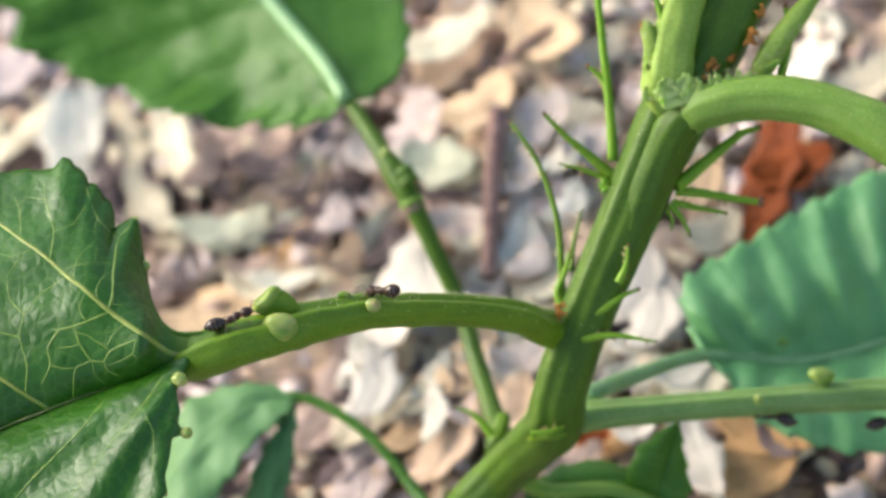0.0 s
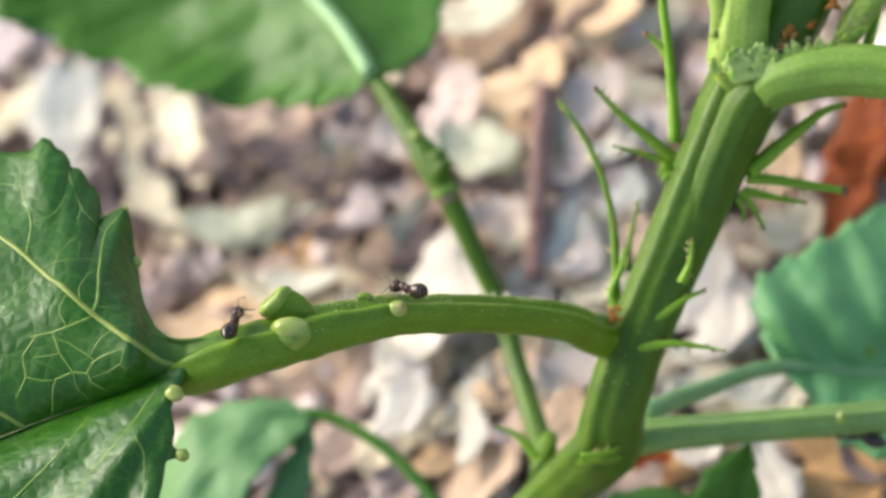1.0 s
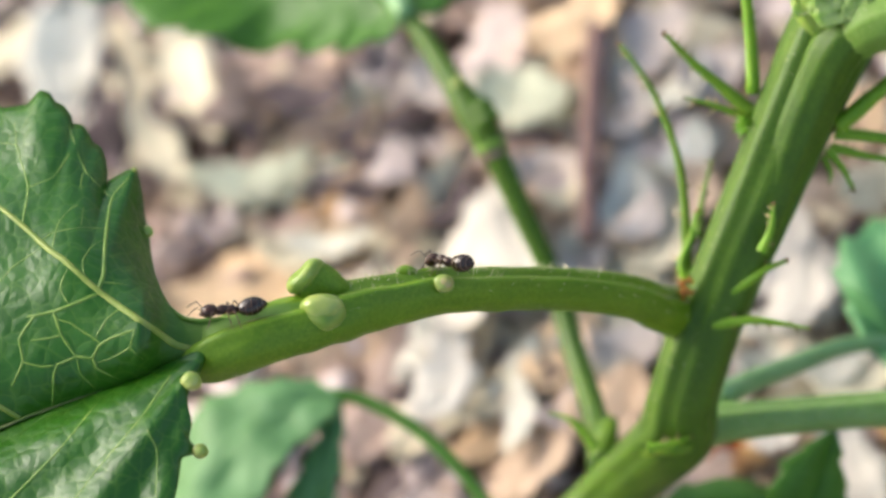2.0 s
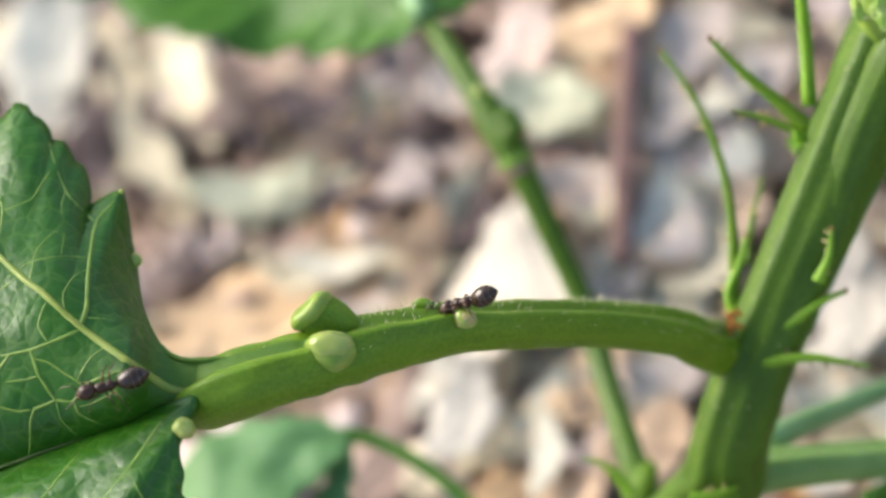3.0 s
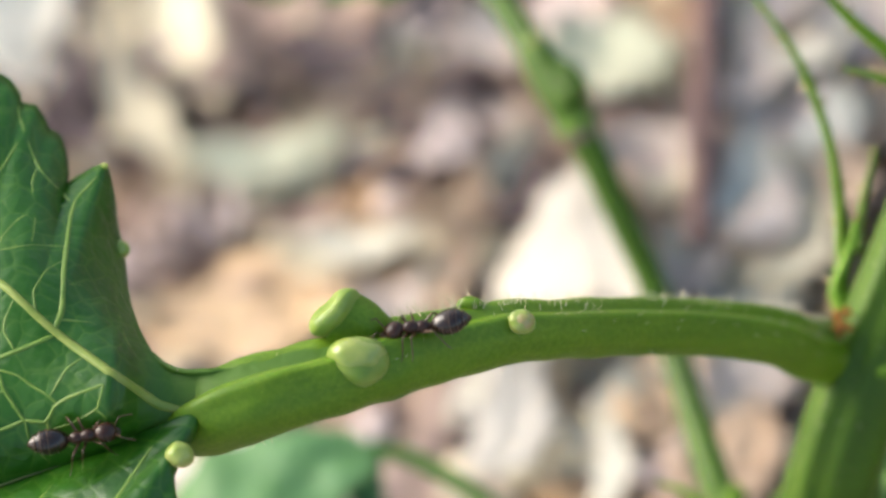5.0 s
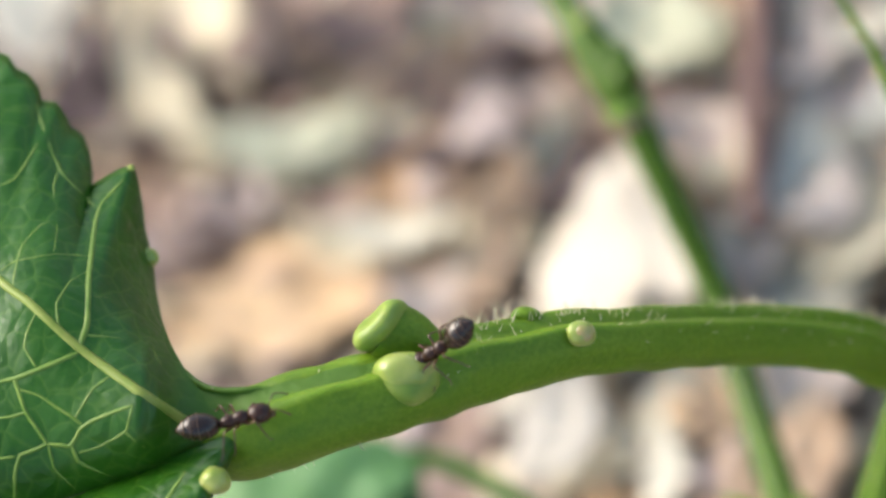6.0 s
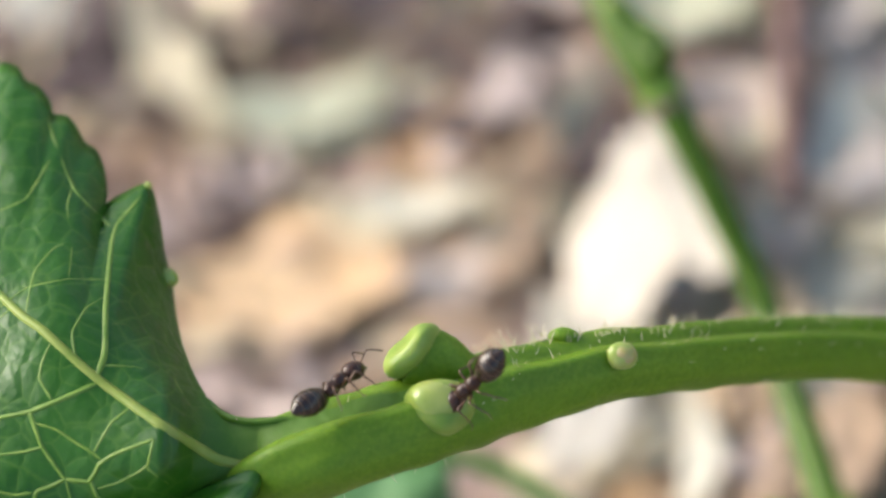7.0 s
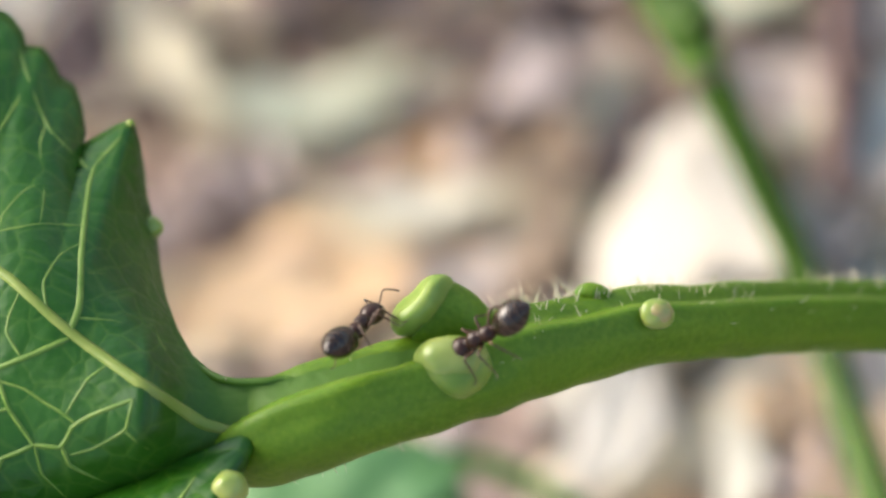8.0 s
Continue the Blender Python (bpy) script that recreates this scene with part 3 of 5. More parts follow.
leaf_vein(0.055, 0.040, (-28.31, 8.39), (-28.48, 9.21), (-28.16, 9.90), (-27.63, 10.26))
leaf_vein(0.055, 0.040, (-29.86, 9.72), (-29.73, 10.86), (-29.25, 11.56), (-28.41, 11.93), (-27.74, 12.09))
leaf_vein(0.055, 0.040, (-28.72, 10.71), (-28.71, 11.58), (-28.95, 12.76), (-28.87, 13.24))
leaf_vein(0.075, 0.052, (-30.43, 6.76), (-31.07, 5.72), (-30.86, 4.71), (-31.33, 3.67))
leaf_vein(0.160, 0.110, (-30.46, 2.05), (-32.29, 3.01), (-33.95, 3.97), (-35.94, 4.80))
leaf_vein(0.075, 0.046, (-32.29, 3.01), (-32.20, 4.63), (-32.76, 6.23), (-32.56, 7.53), (-31.58, 8.87))
leaf_vein(0.062, 0.040, (-32.76, 6.23), (-34.07, 6.50), (-35.67, 6.10))
leaf_vein(0.075, 0.040, (-31.33, 10.63), (-31.25, 12.45), (-31.99, 14.37), (-32.21, 15.59))
leaf_vein(0.056, 0.040, (-32.34, 11.43), (-33.62, 10.89), (-35.26, 11.31))
leaf_vein(0.062, 0.040, (-33.19, 12.11), (-33.42, 13.66), (-34.12, 14.93))
leaf_vein(0.055, 0.040, (-31.99, 14.37), (-33.13, 14.48), (-33.49, 13.91))
leaf_vein(0.055, 0.040, (-32.56, 7.53), (-33.51, 8.46), (-33.73, 9.75), (-32.98, 11.08))
leaf_vein(0.055, 0.040, (-31.58, 8.87), (-30.64, 9.56), (-30.32, 9.83))
leaf_vein(0.055, 0.040, (-31.25, 12.45), (-30.14, 12.98), (-29.54, 14.14))
def lobe_vein(r0, r1, *path):
    rib("vein", low_grid, path, r0, r1, low_leaf)


lobe_vein(0.09, 0.05, (-24.28, 4.40), (-25.49, 2.34), (-27.33, -0.01), (-29.45, -3.34))
lobe_vein(0.09, 0.05, (-27.47, 3.03), (-28.99, 0.90), (-31.47, -1.80), (-33.62, -4.49))
lobe_vein(0.06, 0.04, (-25.43, 2.47), (-24.62, 1.08), (-24.52, -1.18))
part("midrib", tube([(x, y + 0.25, z + 0.46, r) for (x, y, z), r in zip(midrib[7:], (0.03, 0.05, 0.07, 0.07, 0.06, 0.05))], 70, 10, rounded, 0.7, 5), M_FOLD, plant, "brownish dry midrib in the fold of the leaf")
for x, y, z, r, owner in ((-26.06, 10.76, 9.9, 0.32, leaf), (-23.37, 4.17, 16.00, 0.46, low_leaf), (-22.8, 1.15, 16.92, 0.36, low_leaf), (-23.9, -2.3, 18.32, 0.3, low_leaf), (-26.67, 13.46, 10.19, 0.12, leaf)):
    gland("gland", (x, y, z), (r, r * 0.95, r), M_GLAND, owner, "pale marginal nectar gland", 0, 0.0, x)
edge = polyline(upper_margin, 120)
hairs("hairs", [(Vector(edge[rng.randrange(6, 110)]), Vector((0.7, 0.5, 0.2))) for _ in range(26)], leaf, 0.12, 0.5, 9)

# ---- stems and leaves behind ----
back_spine = [(-5.58, 1.39, -13.00, 1.00), (-6.31, 3.65, -16.00, 0.62), (-7.66, 7.28, -19.00, 0.54), (-8.68, 10.20, -20.00, 0.53), (-10.14, 13.08, -20.00, 0.55), (-11.52, 15.77, -20.00, 0.60), (-12.21, 16.93, -20.00, 0.72), (-12.97, 18.14, -20.50, 0.78), (-13.80, 19.34, -21.00, 0.60), (-15.04, 21.11, -22.50, 0.52), (-16.21, 22.71, -24.00, 0.46), (-16.95, 23.82, -25.50, 0.38)]
back_stalk = part("leaf_stalk", tube(back_spine, 70, 24, striate, 0.05, 14), M_STEM, plant, "slender green leaf stalk with knots")
for x, y, z, r in ((-12.16, 17.74, -19.60, 0.66), (-13.71, 19.48, -20.40, 0.34), (-12.46, 18.26, -19.80, 0.6)):
    gland("gland", (x, y, z), (r, r * 0.8, r * 0.8), M_STEM if r > 0.45 else M_GLAND, back_stalk, "green knob on the stalk", 40, 0.0, x)
part("ring", tube([(-12.06, 16.70, -20.00, 0.72), (-11.98, 16.53, -20.00, 0.8), (-11.87, 16.36, -20.00, 0.74)], 8, 20), M_BRANCH, back_stalk, "pale ring on the stalk")
part("scar", tube([(-11.87, 16.33, -20.00, 0.62), (-11.80, 16.16, -20.00, 0.66), (-11.72, 15.96, -20.00, 0.61)], 8, 20, rounded, 0.2, 3), M_TWIG, back_stalk, "dark scar band on the stalk")
bud = bmesh.new()
ball(bud, (-11.74, 17.72, -19.40), (0.24, 0.2, 0.2), None, 10, 8)
to_world(bud)
part("bud", bud, M_TIP, back_stalk, "brown dry bud tip")
far_rib = [(-16.40, 22.74, -23.50), (-18.08, 25.21, -26.00), (-20.44, 27.77, -29.00), (-23.13, 30.63, -31.00), (-27.25, 34.44, -32.00), (-32.85, 39.27, -33.00)]
far_low = [(-16.39, 22.60, -23.50), (-17.15, 21.80, -24.00), (-18.91, 21.20, -25.00), (-21.04, 21.03, -26.00), (-22.51, 21.38, -27.00), (-24.12, 20.81, -28.00), (-24.95, 21.40, -28.00), (-27.57, 21.99, -29.00), (-29.76, 22.24, -30.00), (-30.38, 23.55, -31.00), (-32.78, 23.58, -32.00),
           (-35.04, 24.90, -33.00), (-37.20, 25.52, -33.00), (-38.21, 26.33, -34.00), (-37.38, 27.79, -34.00), (-38.84, 28.44, -34.00), (-41.88, 30.88, -35.00), (-39.35, 36.07, -36.00), (-33.30, 39.70, -34.00)]
far_up = [(-16.33, 22.82, -23.50), (-15.11, 23.04, -24.00), (-13.73, 24.06, -25.00), (-13.05, 25.27, -26.00), (-12.79, 27.31, -28.00), (-13.45, 29.54, -30.00), (-14.42, 32.48, -32.00), (-19.34, 37.77, -34.00), (-25.16, 40.74, -34.00), (-32.51, 39.64, -33.00)]
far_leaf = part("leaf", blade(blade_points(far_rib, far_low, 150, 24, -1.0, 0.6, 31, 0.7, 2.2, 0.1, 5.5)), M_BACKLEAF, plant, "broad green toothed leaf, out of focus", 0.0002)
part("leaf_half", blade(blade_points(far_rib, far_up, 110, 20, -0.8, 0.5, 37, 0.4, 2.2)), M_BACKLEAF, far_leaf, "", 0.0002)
part("vein", tube([(x, y, z + 0.15, r) for (x, y, z), r in zip(far_rib, (0.5, 0.52, 0.55, 0.5, 0.4, 0.3))], 50, 10), M_SHEENVEIN, far_leaf, "midrib with pale sheen painted in its colour")

# the stalk and the leaf at the other side
side_spine = [(-1.85, 3.30, -8.00, 1.1), (0.15, 3.75, -8.00, 0.92), (4.82, 4.38, -9.00, 0.84), (9.51, 4.92, -9.00, 0.86), (13.20, 5.35, -9.50, 0.92), (17.17, 5.74, -10.00, 0.98), (22.28, 5.89, -10.00, 1.0), (26.67, 5.57, -10.00, 0.9)]
side_stalk = part("leaf_stalk", tube(side_spine, 70, 32, grooved, 0.03, 19), M_SIDE, plant, "long grooved green leaf stalk")
gland("gland", (13.31, 6.62, -9.20), (0.78, 0.52, 0.5), M_GLAND_RIM, side_stalk, "bright green cup-shaped nectar gland", -12, 0.0, 5, 0.3, 0.12)
gland("gland", (9.57, 5.03, -8.30), (0.3, 0.36, 0.3), M_GLAND, side_stalk, "pale scar on the stalk", 0, 0.0, 6)
right_rib = [(6.13, 7.83, -18.60), (12.23, 7.82, -21.00), (17.38, 9.31, -23.00), (23.59, 11.20, -25.00), (30.50, 12.92, -26.00)]
right_up = [(6.03, 7.97, -18.60), (5.35, 9.38, -19.50), (4.61, 11.26, -20.20), (4.96, 12.69, -21.00), (6.47, 13.76, -22.00), (8.84, 15.19, -23.00), (10.36, 16.30, -24.00), (12.56, 17.76, -25.00), (15.29, 19.42, -26.00), (18.06, 20.47, -27.00), (23.65, 20.75, -28.00), (30.40, 16.44, -27.00)]
right_low = [(6.24, 7.70, -18.60), (7.62, 6.66, -17.50), (9.60, 3.97, -16.00), (12.02, 3.05, -16.00), (15.13, 2.23, -16.00), (18.54, 2.67, -17.00), (24.01, 4.14, -19.00), (30.54, 9.38, -24.00)]
right_leaf = part("leaf", blade(blade_points(right_rib, right_up, 130, 26, 1.2, 1.0, 41, 0.5, 2.0, 0.3, 3.6)), M_SHEENLEAF, plant, "deep green pleated leaf, out of focus", 0.0002)
part("leaf_half", blade(blade_points(right_rib, right_low, 110, 22, 0.8, 0.8, 43, 0.5, 2.0, 0.3, 3.6)), M_SHEENLEAF, right_leaf, "", 0.0002)
spot = bmesh.new()
ball(spot, (10.7, 8.9, -20.2), (0.55, 0.3, 0.3), Matrix.Rotation(radians(10), 3, "Z"), 12, 8, 0.5, 2)
to_world(spot)
part("pale_spot", spot, M_BRANCH, right_leaf, "small pale dry spot on the leaf")
right_stalk = [(-0.59, 4.89, -9.00, 0.60), (2.02, 6.21, -13.50, 0.50), (6.13, 7.83, -18.50, 0.42), (12.23, 7.81, -20.80, 0.36), (17.37, 9.30, -22.80, 0.30)]
part("vein", tube(right_stalk, 40, 10), M_SHEENVEIN, right_leaf, "green stalk and midrib")

# leaves low down on the shoot
low_stalk = [(-6.10, -4.03, -16.00, 0.7), (-8.91, -3.12, -17.00, 0.55), (-10.94, -1.12, -19.00, 0.38), (-12.61, 0.89, -20.00, 0.34), (-14.81, 2.81, -21.00, 0.33), (-17.33, 4.11, -22.00, 0.33), (-19.10, 4.47, -22.50, 0.32)]
low_leaf_stalk = part("leaf_stalk", tube(low_stalk, 50, 12), M_BACKLEAF, plant, "thin green leaf stalk, out of focus")
LOW_LEAVES = (
    ([(-18.74, 4.34, -22.50), (-21.46, 3.66, -22.00), (-23.78, 1.82, -21.50), (-25.70, -1.03, -21.00), (-26.91, -4.88, -21.00)],
     [(-18.61, 4.49, -22.50), (-20.54, 5.11, -23.00), (-22.99, 4.88, -23.50), (-25.40, 3.82, -24.00), (-26.69, 1.40, -24.00), (-27.25, -4.89, -22.00)],
     [(-18.53, 4.21, -22.50), (-19.31, 3.04, -21.00), (-21.25, 1.21, -20.00), (-21.87, -0.20, -20.00), (-22.85, -1.62, -20.00), (-25.79, -5.19, -20.00)]),
    ([(-18.74, 4.27, -22.50), (-19.15, 2.37, -22.00), (-19.54, -0.07, -21.50), (-20.01, -4.59, -21.00)],
     [(-18.87, 4.06, -22.50), (-19.85, 2.34, -22.00), (-20.88, -0.12, -22.00), (-21.53, -2.57, -22.00), (-20.17, -4.76, -21.00)],
     [(-18.59, 4.07, -22.50), (-18.55, 2.05, -22.00), (-18.74, -0.39, -21.00), (-19.06, -2.48, -21.00), (-19.83, -4.75, -21.00)]),
)
for k, (r, a, b) in enumerate(LOW_LEAVES):
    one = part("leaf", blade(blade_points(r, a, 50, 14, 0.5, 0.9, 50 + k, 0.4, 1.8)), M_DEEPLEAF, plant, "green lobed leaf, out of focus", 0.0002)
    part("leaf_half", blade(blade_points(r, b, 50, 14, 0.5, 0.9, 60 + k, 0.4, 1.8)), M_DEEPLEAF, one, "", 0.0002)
BASE_LEAVES = (
    ([(-4.13, -1.25, -14.00), (-1.78, -0.47, -14.00), (0.57, -0.02, -14.50), (2.62, -0.27, -15.00), (5.08, -2.20, -15.00)],
     [(-4.15, -0.91, -14.00), (-2.19, 0.69, -15.00), (0.16, 1.18, -16.00), (1.88, 0.81, -16.00), (5.25, -2.03, -15.00)],
     [(-4.12, -1.59, -14.00), (-1.67, -2.85, -13.00), (0.73, -3.43, -13.00), (5.14, -3.57, -14.00)]),
    ([(4.84, 3.70, -13.00), (4.41, 1.83, -14.00), (3.82, -0.55, -15.00), (3.44, -3.63, -16.00)],
     [(4.71, 3.69, -13.00), (2.53, 2.09, -14.00), (1.60, -0.31, -15.00), (2.03, -2.66, -16.00), (3.37, -3.70, -16.00)],
     [(4.98, 3.71, -13.00), (5.32, 1.87, -14.00), (5.75, -0.13, -15.00), (5.44, -2.52, -16.00), (3.51, -3.69, -16.00)]),
)
for k, (r, a, b) in enumerate(BASE_LEAVES):
    one = part("leaf", blade(blade_points(r, a, 40, 12, 0.5, 0.6, 70 + k, 0.3, 1.6)), M_BACKLEAF, plant, "small dark green leaf, out of focus", 0.0002)
    part("leaf_half", blade(blade_points(r, b, 40, 12, 0.5, 0.6, 80 + k, 0.3, 1.6)), M_BACKLEAF, one, "", 0.0002)
part("leaf_stalk", tube([(-4.99, 0.36, -11.00, 0.6), (-3.11, -0.81, -13.00, 0.5), (0.94, -0.62, -14.00, 0.45), (4.38, -1.55, -15.00, 0.4)], 30, 12), M_BRANCH, plant, "pale green leaf stalk")

# ---- upper node: curved branch, sheath, stipules ----
ridge_spine = [(-0.32, 8.39, -2.60, 0.3), (1.13, 12.38, -0.90, 0.85), (2.24, 16.01, 0.40, 1.1), (3.25, 18.83, 1.20, 1.2), (4.17, 20.63, 2.10, 1.2), (5.45, 21.65, 2.60, 1.1)]
part("stem_ridge", tube(ridge_spine, 70, 32, striate, 0.03, 24), M_STEM, plant, "ridge running down the stem from the leaf stalk")
branch_spine = [(3.51, 20.29, -1.60, 0.30), (4.17, 20.67, 0.40, 0.80), (4.94, 21.19, 2.20, 1.16), (5.94, 21.71, 3.00, 1.3), (8.38, 22.24, 3.50, 1.32), (11.33, 22.13, 4.00, 1.34), (13.98, 21.39, 4.50, 1.42), (16.64, 20.16, 5.00, 1.6), (20.66, 17.51, 5.50, 1.7)]
part("branch", tube(branch_spine, 100, 32, striate, 0.03, 25), M_BRANCH, plant, "smooth pale green curving leaf stalk")
sheath = part("sheath", tube([(3.95, 20.75, 0.60, 0.5), (3.72, 21.40, 1.60, 0.85), (3.48, 22.25, 2.10, 1.32), (3.52, 23.40, 2.40, 1.40), (3.80, 25.57, 2.20, 1.34), (4.36, 27.92, 2.00, 1.2), (5.07, 30.60, 2.00, 1.0)], 50, 28, ridged, 0.16, 27), M_SHEATH, plant, "pale green ragged sheath")
part("sheath", tube([(8.52, 23.16, 1.50, 0.5), (9.43, 25.01, 1.70, 0.75), (10.67, 26.85, 2.00, 0.62), (12.07, 28.90, 2.00, 0.4)], 40, 20, ridged, 0.16, 28), M_SHEATH, plant, "pale green ragged sheath")
part("sheath", tube([(2.43, 22.88, 2.00, 0.5), (2.62, 24.68, 2.40, 0.6), (2.16, 26.13, 2.60, 0.42), (1.82, 26.51, 2.70, 0.1)], 30, 16, striate, 0.14, 29), M_SHEATH, plant, "pale green ragged sheath")
SPOTS = ((5.89, 23.72, 2.50, 0.42, 0.75), (8.23, 26.00, 2.40, 0.34, 0.6), (1.86, 26.28, 2.70, 0.16, 0.3), (7.17, 24.58, 2.30, 0.3, 0.3), (8.67, 27.41, 2.30, 0.25, 0.4), (-2.26, 9.47, -0.60, 0.34, 0.6))


def scar(x, y, z, rx, ry):
    """A cluster of small corky flakes."""
    rng = random.Random(int(x * 10))
    bm = bmesh.new()
    for _ in range(16):
        k = rng.uniform(0.08, 0.28)
        ball(bm, (x + rng.gauss(0, 0.5) * rx, y + rng.gauss(0, 0.5) * ry, z + rng.uniform(-0.15, 0.1)), (k * rx * 1.6, k * ry * 1.6, 0.08), Matrix.Rotation(rng.uniform(0, 3), 3, "Z"), 8, 6, 0.5, x)
    to_world(bm)
    part("scar", bm, M_RUST, plant, "rust-orange corky scar")


for x, y, z, rx, ry in SPOTS:
    scar(x, y, z, rx, ry)

rng = random.Random(44)
for spine, section, low, high, count in ((branch_spine, striate, 0.3, 0.98, 90), (stem_spine, ridged, 0.35, 0.8, 110), (side_spine, grooved, 0.1, 0.8, 60)):
    rows = [skin_point(spine, section, rng.uniform(low, high), rng.choice((0.0, 0.0, math.pi, 0.8, 1.6)) + rng.gauss(0, 0.25)) for _ in range(count)]
    hairs("hairs", rows, plant, 0.15, 0.42, count, 0.012)

# thin stipules with tiny side bristles: base to tip, radius at the base
rng = random.Random(12)


def stipule(r0, r1, *path, mat=M_STIPULE):
    """A tapering stipule with a dry tip and side bristles."""
    rows = [(*p, 0.85 * (r0 + (r1 - r0) * i / (len(path) - 1))) for i, p in enumerate(path)]
    one = part("stipule", tube(rows, 26, 10, rounded, 0.12, int(10 * r0)), mat, plant, "thin green stipule")
    q = spline(rows, 26)
    tip = bmesh.new()
    ball(tip, q[-1][:3], (q[-1][3] * 1.25, q[-1][3] * 1.7, q[-1][3] * 1.25), None, 8, 6)
    to_world(tip)
    part("tip", tip, M_TIP, one, "brown dry tip")
    reach = float(np.linalg.norm(q[-1, :3] - q[0, :3]))
    if reach > 2.0:
        bm = bmesh.new()
        for _ in range(int(2 + reach)):
            i = rng.randrange(4, 24)
            t = Vector(q[i + 1, :3] - q[i - 1, :3]).normalized()
            side = Vector((-t.y, t.x, rng.uniform(-0.6, 0.6))).normalized() * rng.choice((-1, 1))
            p = Vector(q[i, :3])
            w = (side + t * 0.5).normalized()
            s = t * 0.11
            end = bm.verts.new(at(*(p + w * (q[i, 3] + rng.uniform(0.2, 0.52)))))
            a, b, c = (bm.verts.new(at(*(p + o))) for o in (s, -s, w.cross(t) * 0.1))
            for f in ((a, b, end), (b, c, end), (c, a, end)):
                bm.faces.new(f)
        part("bristles", bm, M_BRISTLE, one, "tiny pinkish-brown side bristles")


stipule(0.36, 0.2, (0.45, 18.45, 0.00), (0.12, 21.58, 0.00), (-0.39, 24.88, 0.00), (-0.84, 27.85, 0.00), (-1.21, 30.16, 0.00))
stipule(0.2, 0.14, (0.12, 22.25, 0.00), (-0.52, 23.35, 0.00), (-1.27, 23.92, 0.00))
stipule(0.42, 0.12, (0.48, 17.58, -0.50), (-0.89, 18.65, -0.50), (-2.43, 19.85, -0.50), (-3.71, 21.06, -0.50), mat=M_PETIOLE)
stipule(0.26, 0.06, (0.16, 17.37, -0.50), (-1.36, 17.90, -0.50), (-2.69, 18.18, -0.50), mat=M_PETIOLE)
stipule(0.34, 0.1, (-1.45, 9.40, -2.60), (-2.15, 10.20, -2.90), (-2.33, 11.10, -3.00), (-2.46, 13.32, -3.00), (-2.90, 15.65, -3.30), (-3.91, 18.13, -3.60), (-4.99, 19.76, -3.80), (-5.77, 20.71, -4.00), mat=M_PETIOLE)
stipule(0.22, 0.06, (-1.82, 12.03, -3.50), (-1.70, 13.73, -4.00), (-1.32, 15.71, -4.50), mat=M_PETIOLE)
for tip in ((-0.45, 17.02, -0.2), (-0.40, 16.72, -0.4), (-0.15, 16.45, -0.1), (-0.30, 17.40, 0.2)):
    stipule(0.32, 0.05, (0.62, 16.95, -0.3), (tip[0] * 0.4 + 0.15, tip[1] * 0.5 + 8.55, tip[2]), tip)
stipule(0.36, 0.22, (4.16, 16.87, -0.50), (5.65, 16.80, -0.60), (7.31, 16.62, -0.80), (9.18, 16.44, -1.00))
stipule(0.3, 0.1, (4.02, 16.20, -0.50), (5.52, 15.93, -0.60), (7.19, 15.71, -0.80))
stipule(0.28, 0.08, (3.86, 16.12, -0.40), (4.55, 15.32, -0.40), (5.16, 14.28, -0.40))
stipule(0.2, 0.05, (3.70, 15.79, -0.60), (4.06, 15.08, -0.60), (4.02, 14.54, -0.60))
stipule(0.5, 0.14, (4.25, 17.11, 0.00), (6.29, 18.99, 0.00), (7.82, 20.31, 0.00), (8.96, 20.75, 0.00))
stipule(0.3, 0.06, (-0.94, 7.98, -1.00), (0.71, 8.23, -0.40), (2.04, 8.15, -0.20), (3.44, 7.97, -0.20))
stipule(0.36, 0.1, (-1.97, 8.62, -1.40), (-0.01, 9.60, -0.50), (1.28, 10.53, -0.20), (2.25, 11.02, -0.60))
stipule(0.3, 0.08, (1.09, 11.31, 1.00), (1.48, 12.31, 1.20), (1.56, 13.46, 1.40))
stipule(0.3, 0.16, (9.99, 23.55, 1.50), (10.33, 24.89, 1.50), (10.47, 26.15, 1.50), (10.14, 27.86, 1.50))
stipule(0.3, 0.12, (3.13, 25.86, 2.40), (2.84, 27.16, 2.50), (2.36, 28.45, 2.60))
stipule(0.45, 0.1, (-1.35, 9.25, -1.90), (-2.10, 9.90, -1.95), (-2.50, 10.70, -2.00), (-2.12, 11.96, -2.00), (-1.91, 13.13, -2.00))
stipule(0.3, 0.06, (-6.20, 2.30, -9.00), (-7.26, 3.43, -9.00), (-8.46, 3.82, -9.00))
stipule(0.3, 0.05, (-3.72, 2.27, -3.00), (-2.90, 2.47, -3.00), (-1.76, 2.86, -3.20))
rng = random.Random(8)
rows = []
RIMS = (((2.19, 22.34, 2.60), (5.92, 22.19, 3.70)), ((5.39, 22.91, 3.50), (8.64, 23.90, 3.00)), ((2.30, 22.84, 2.60), (2.27, 26.78, 2.80)), ((8.18, 23.07, 2.70), (11.16, 26.83, 2.70)))
for k in range(150):
    a, b = RIMS[k % 4]
    p = Vector(a).lerp(Vector(b), rng.random()) + Vector((rng.gauss(0, 0.22), rng.gauss(0, 0.3), rng.uniform(-0.3, 0.5)))
    rows.append((p, Vector((rng.uniform(-1, 1), rng.uniform(-0.6, 1), 0.5))))
flaps = bmesh.new()
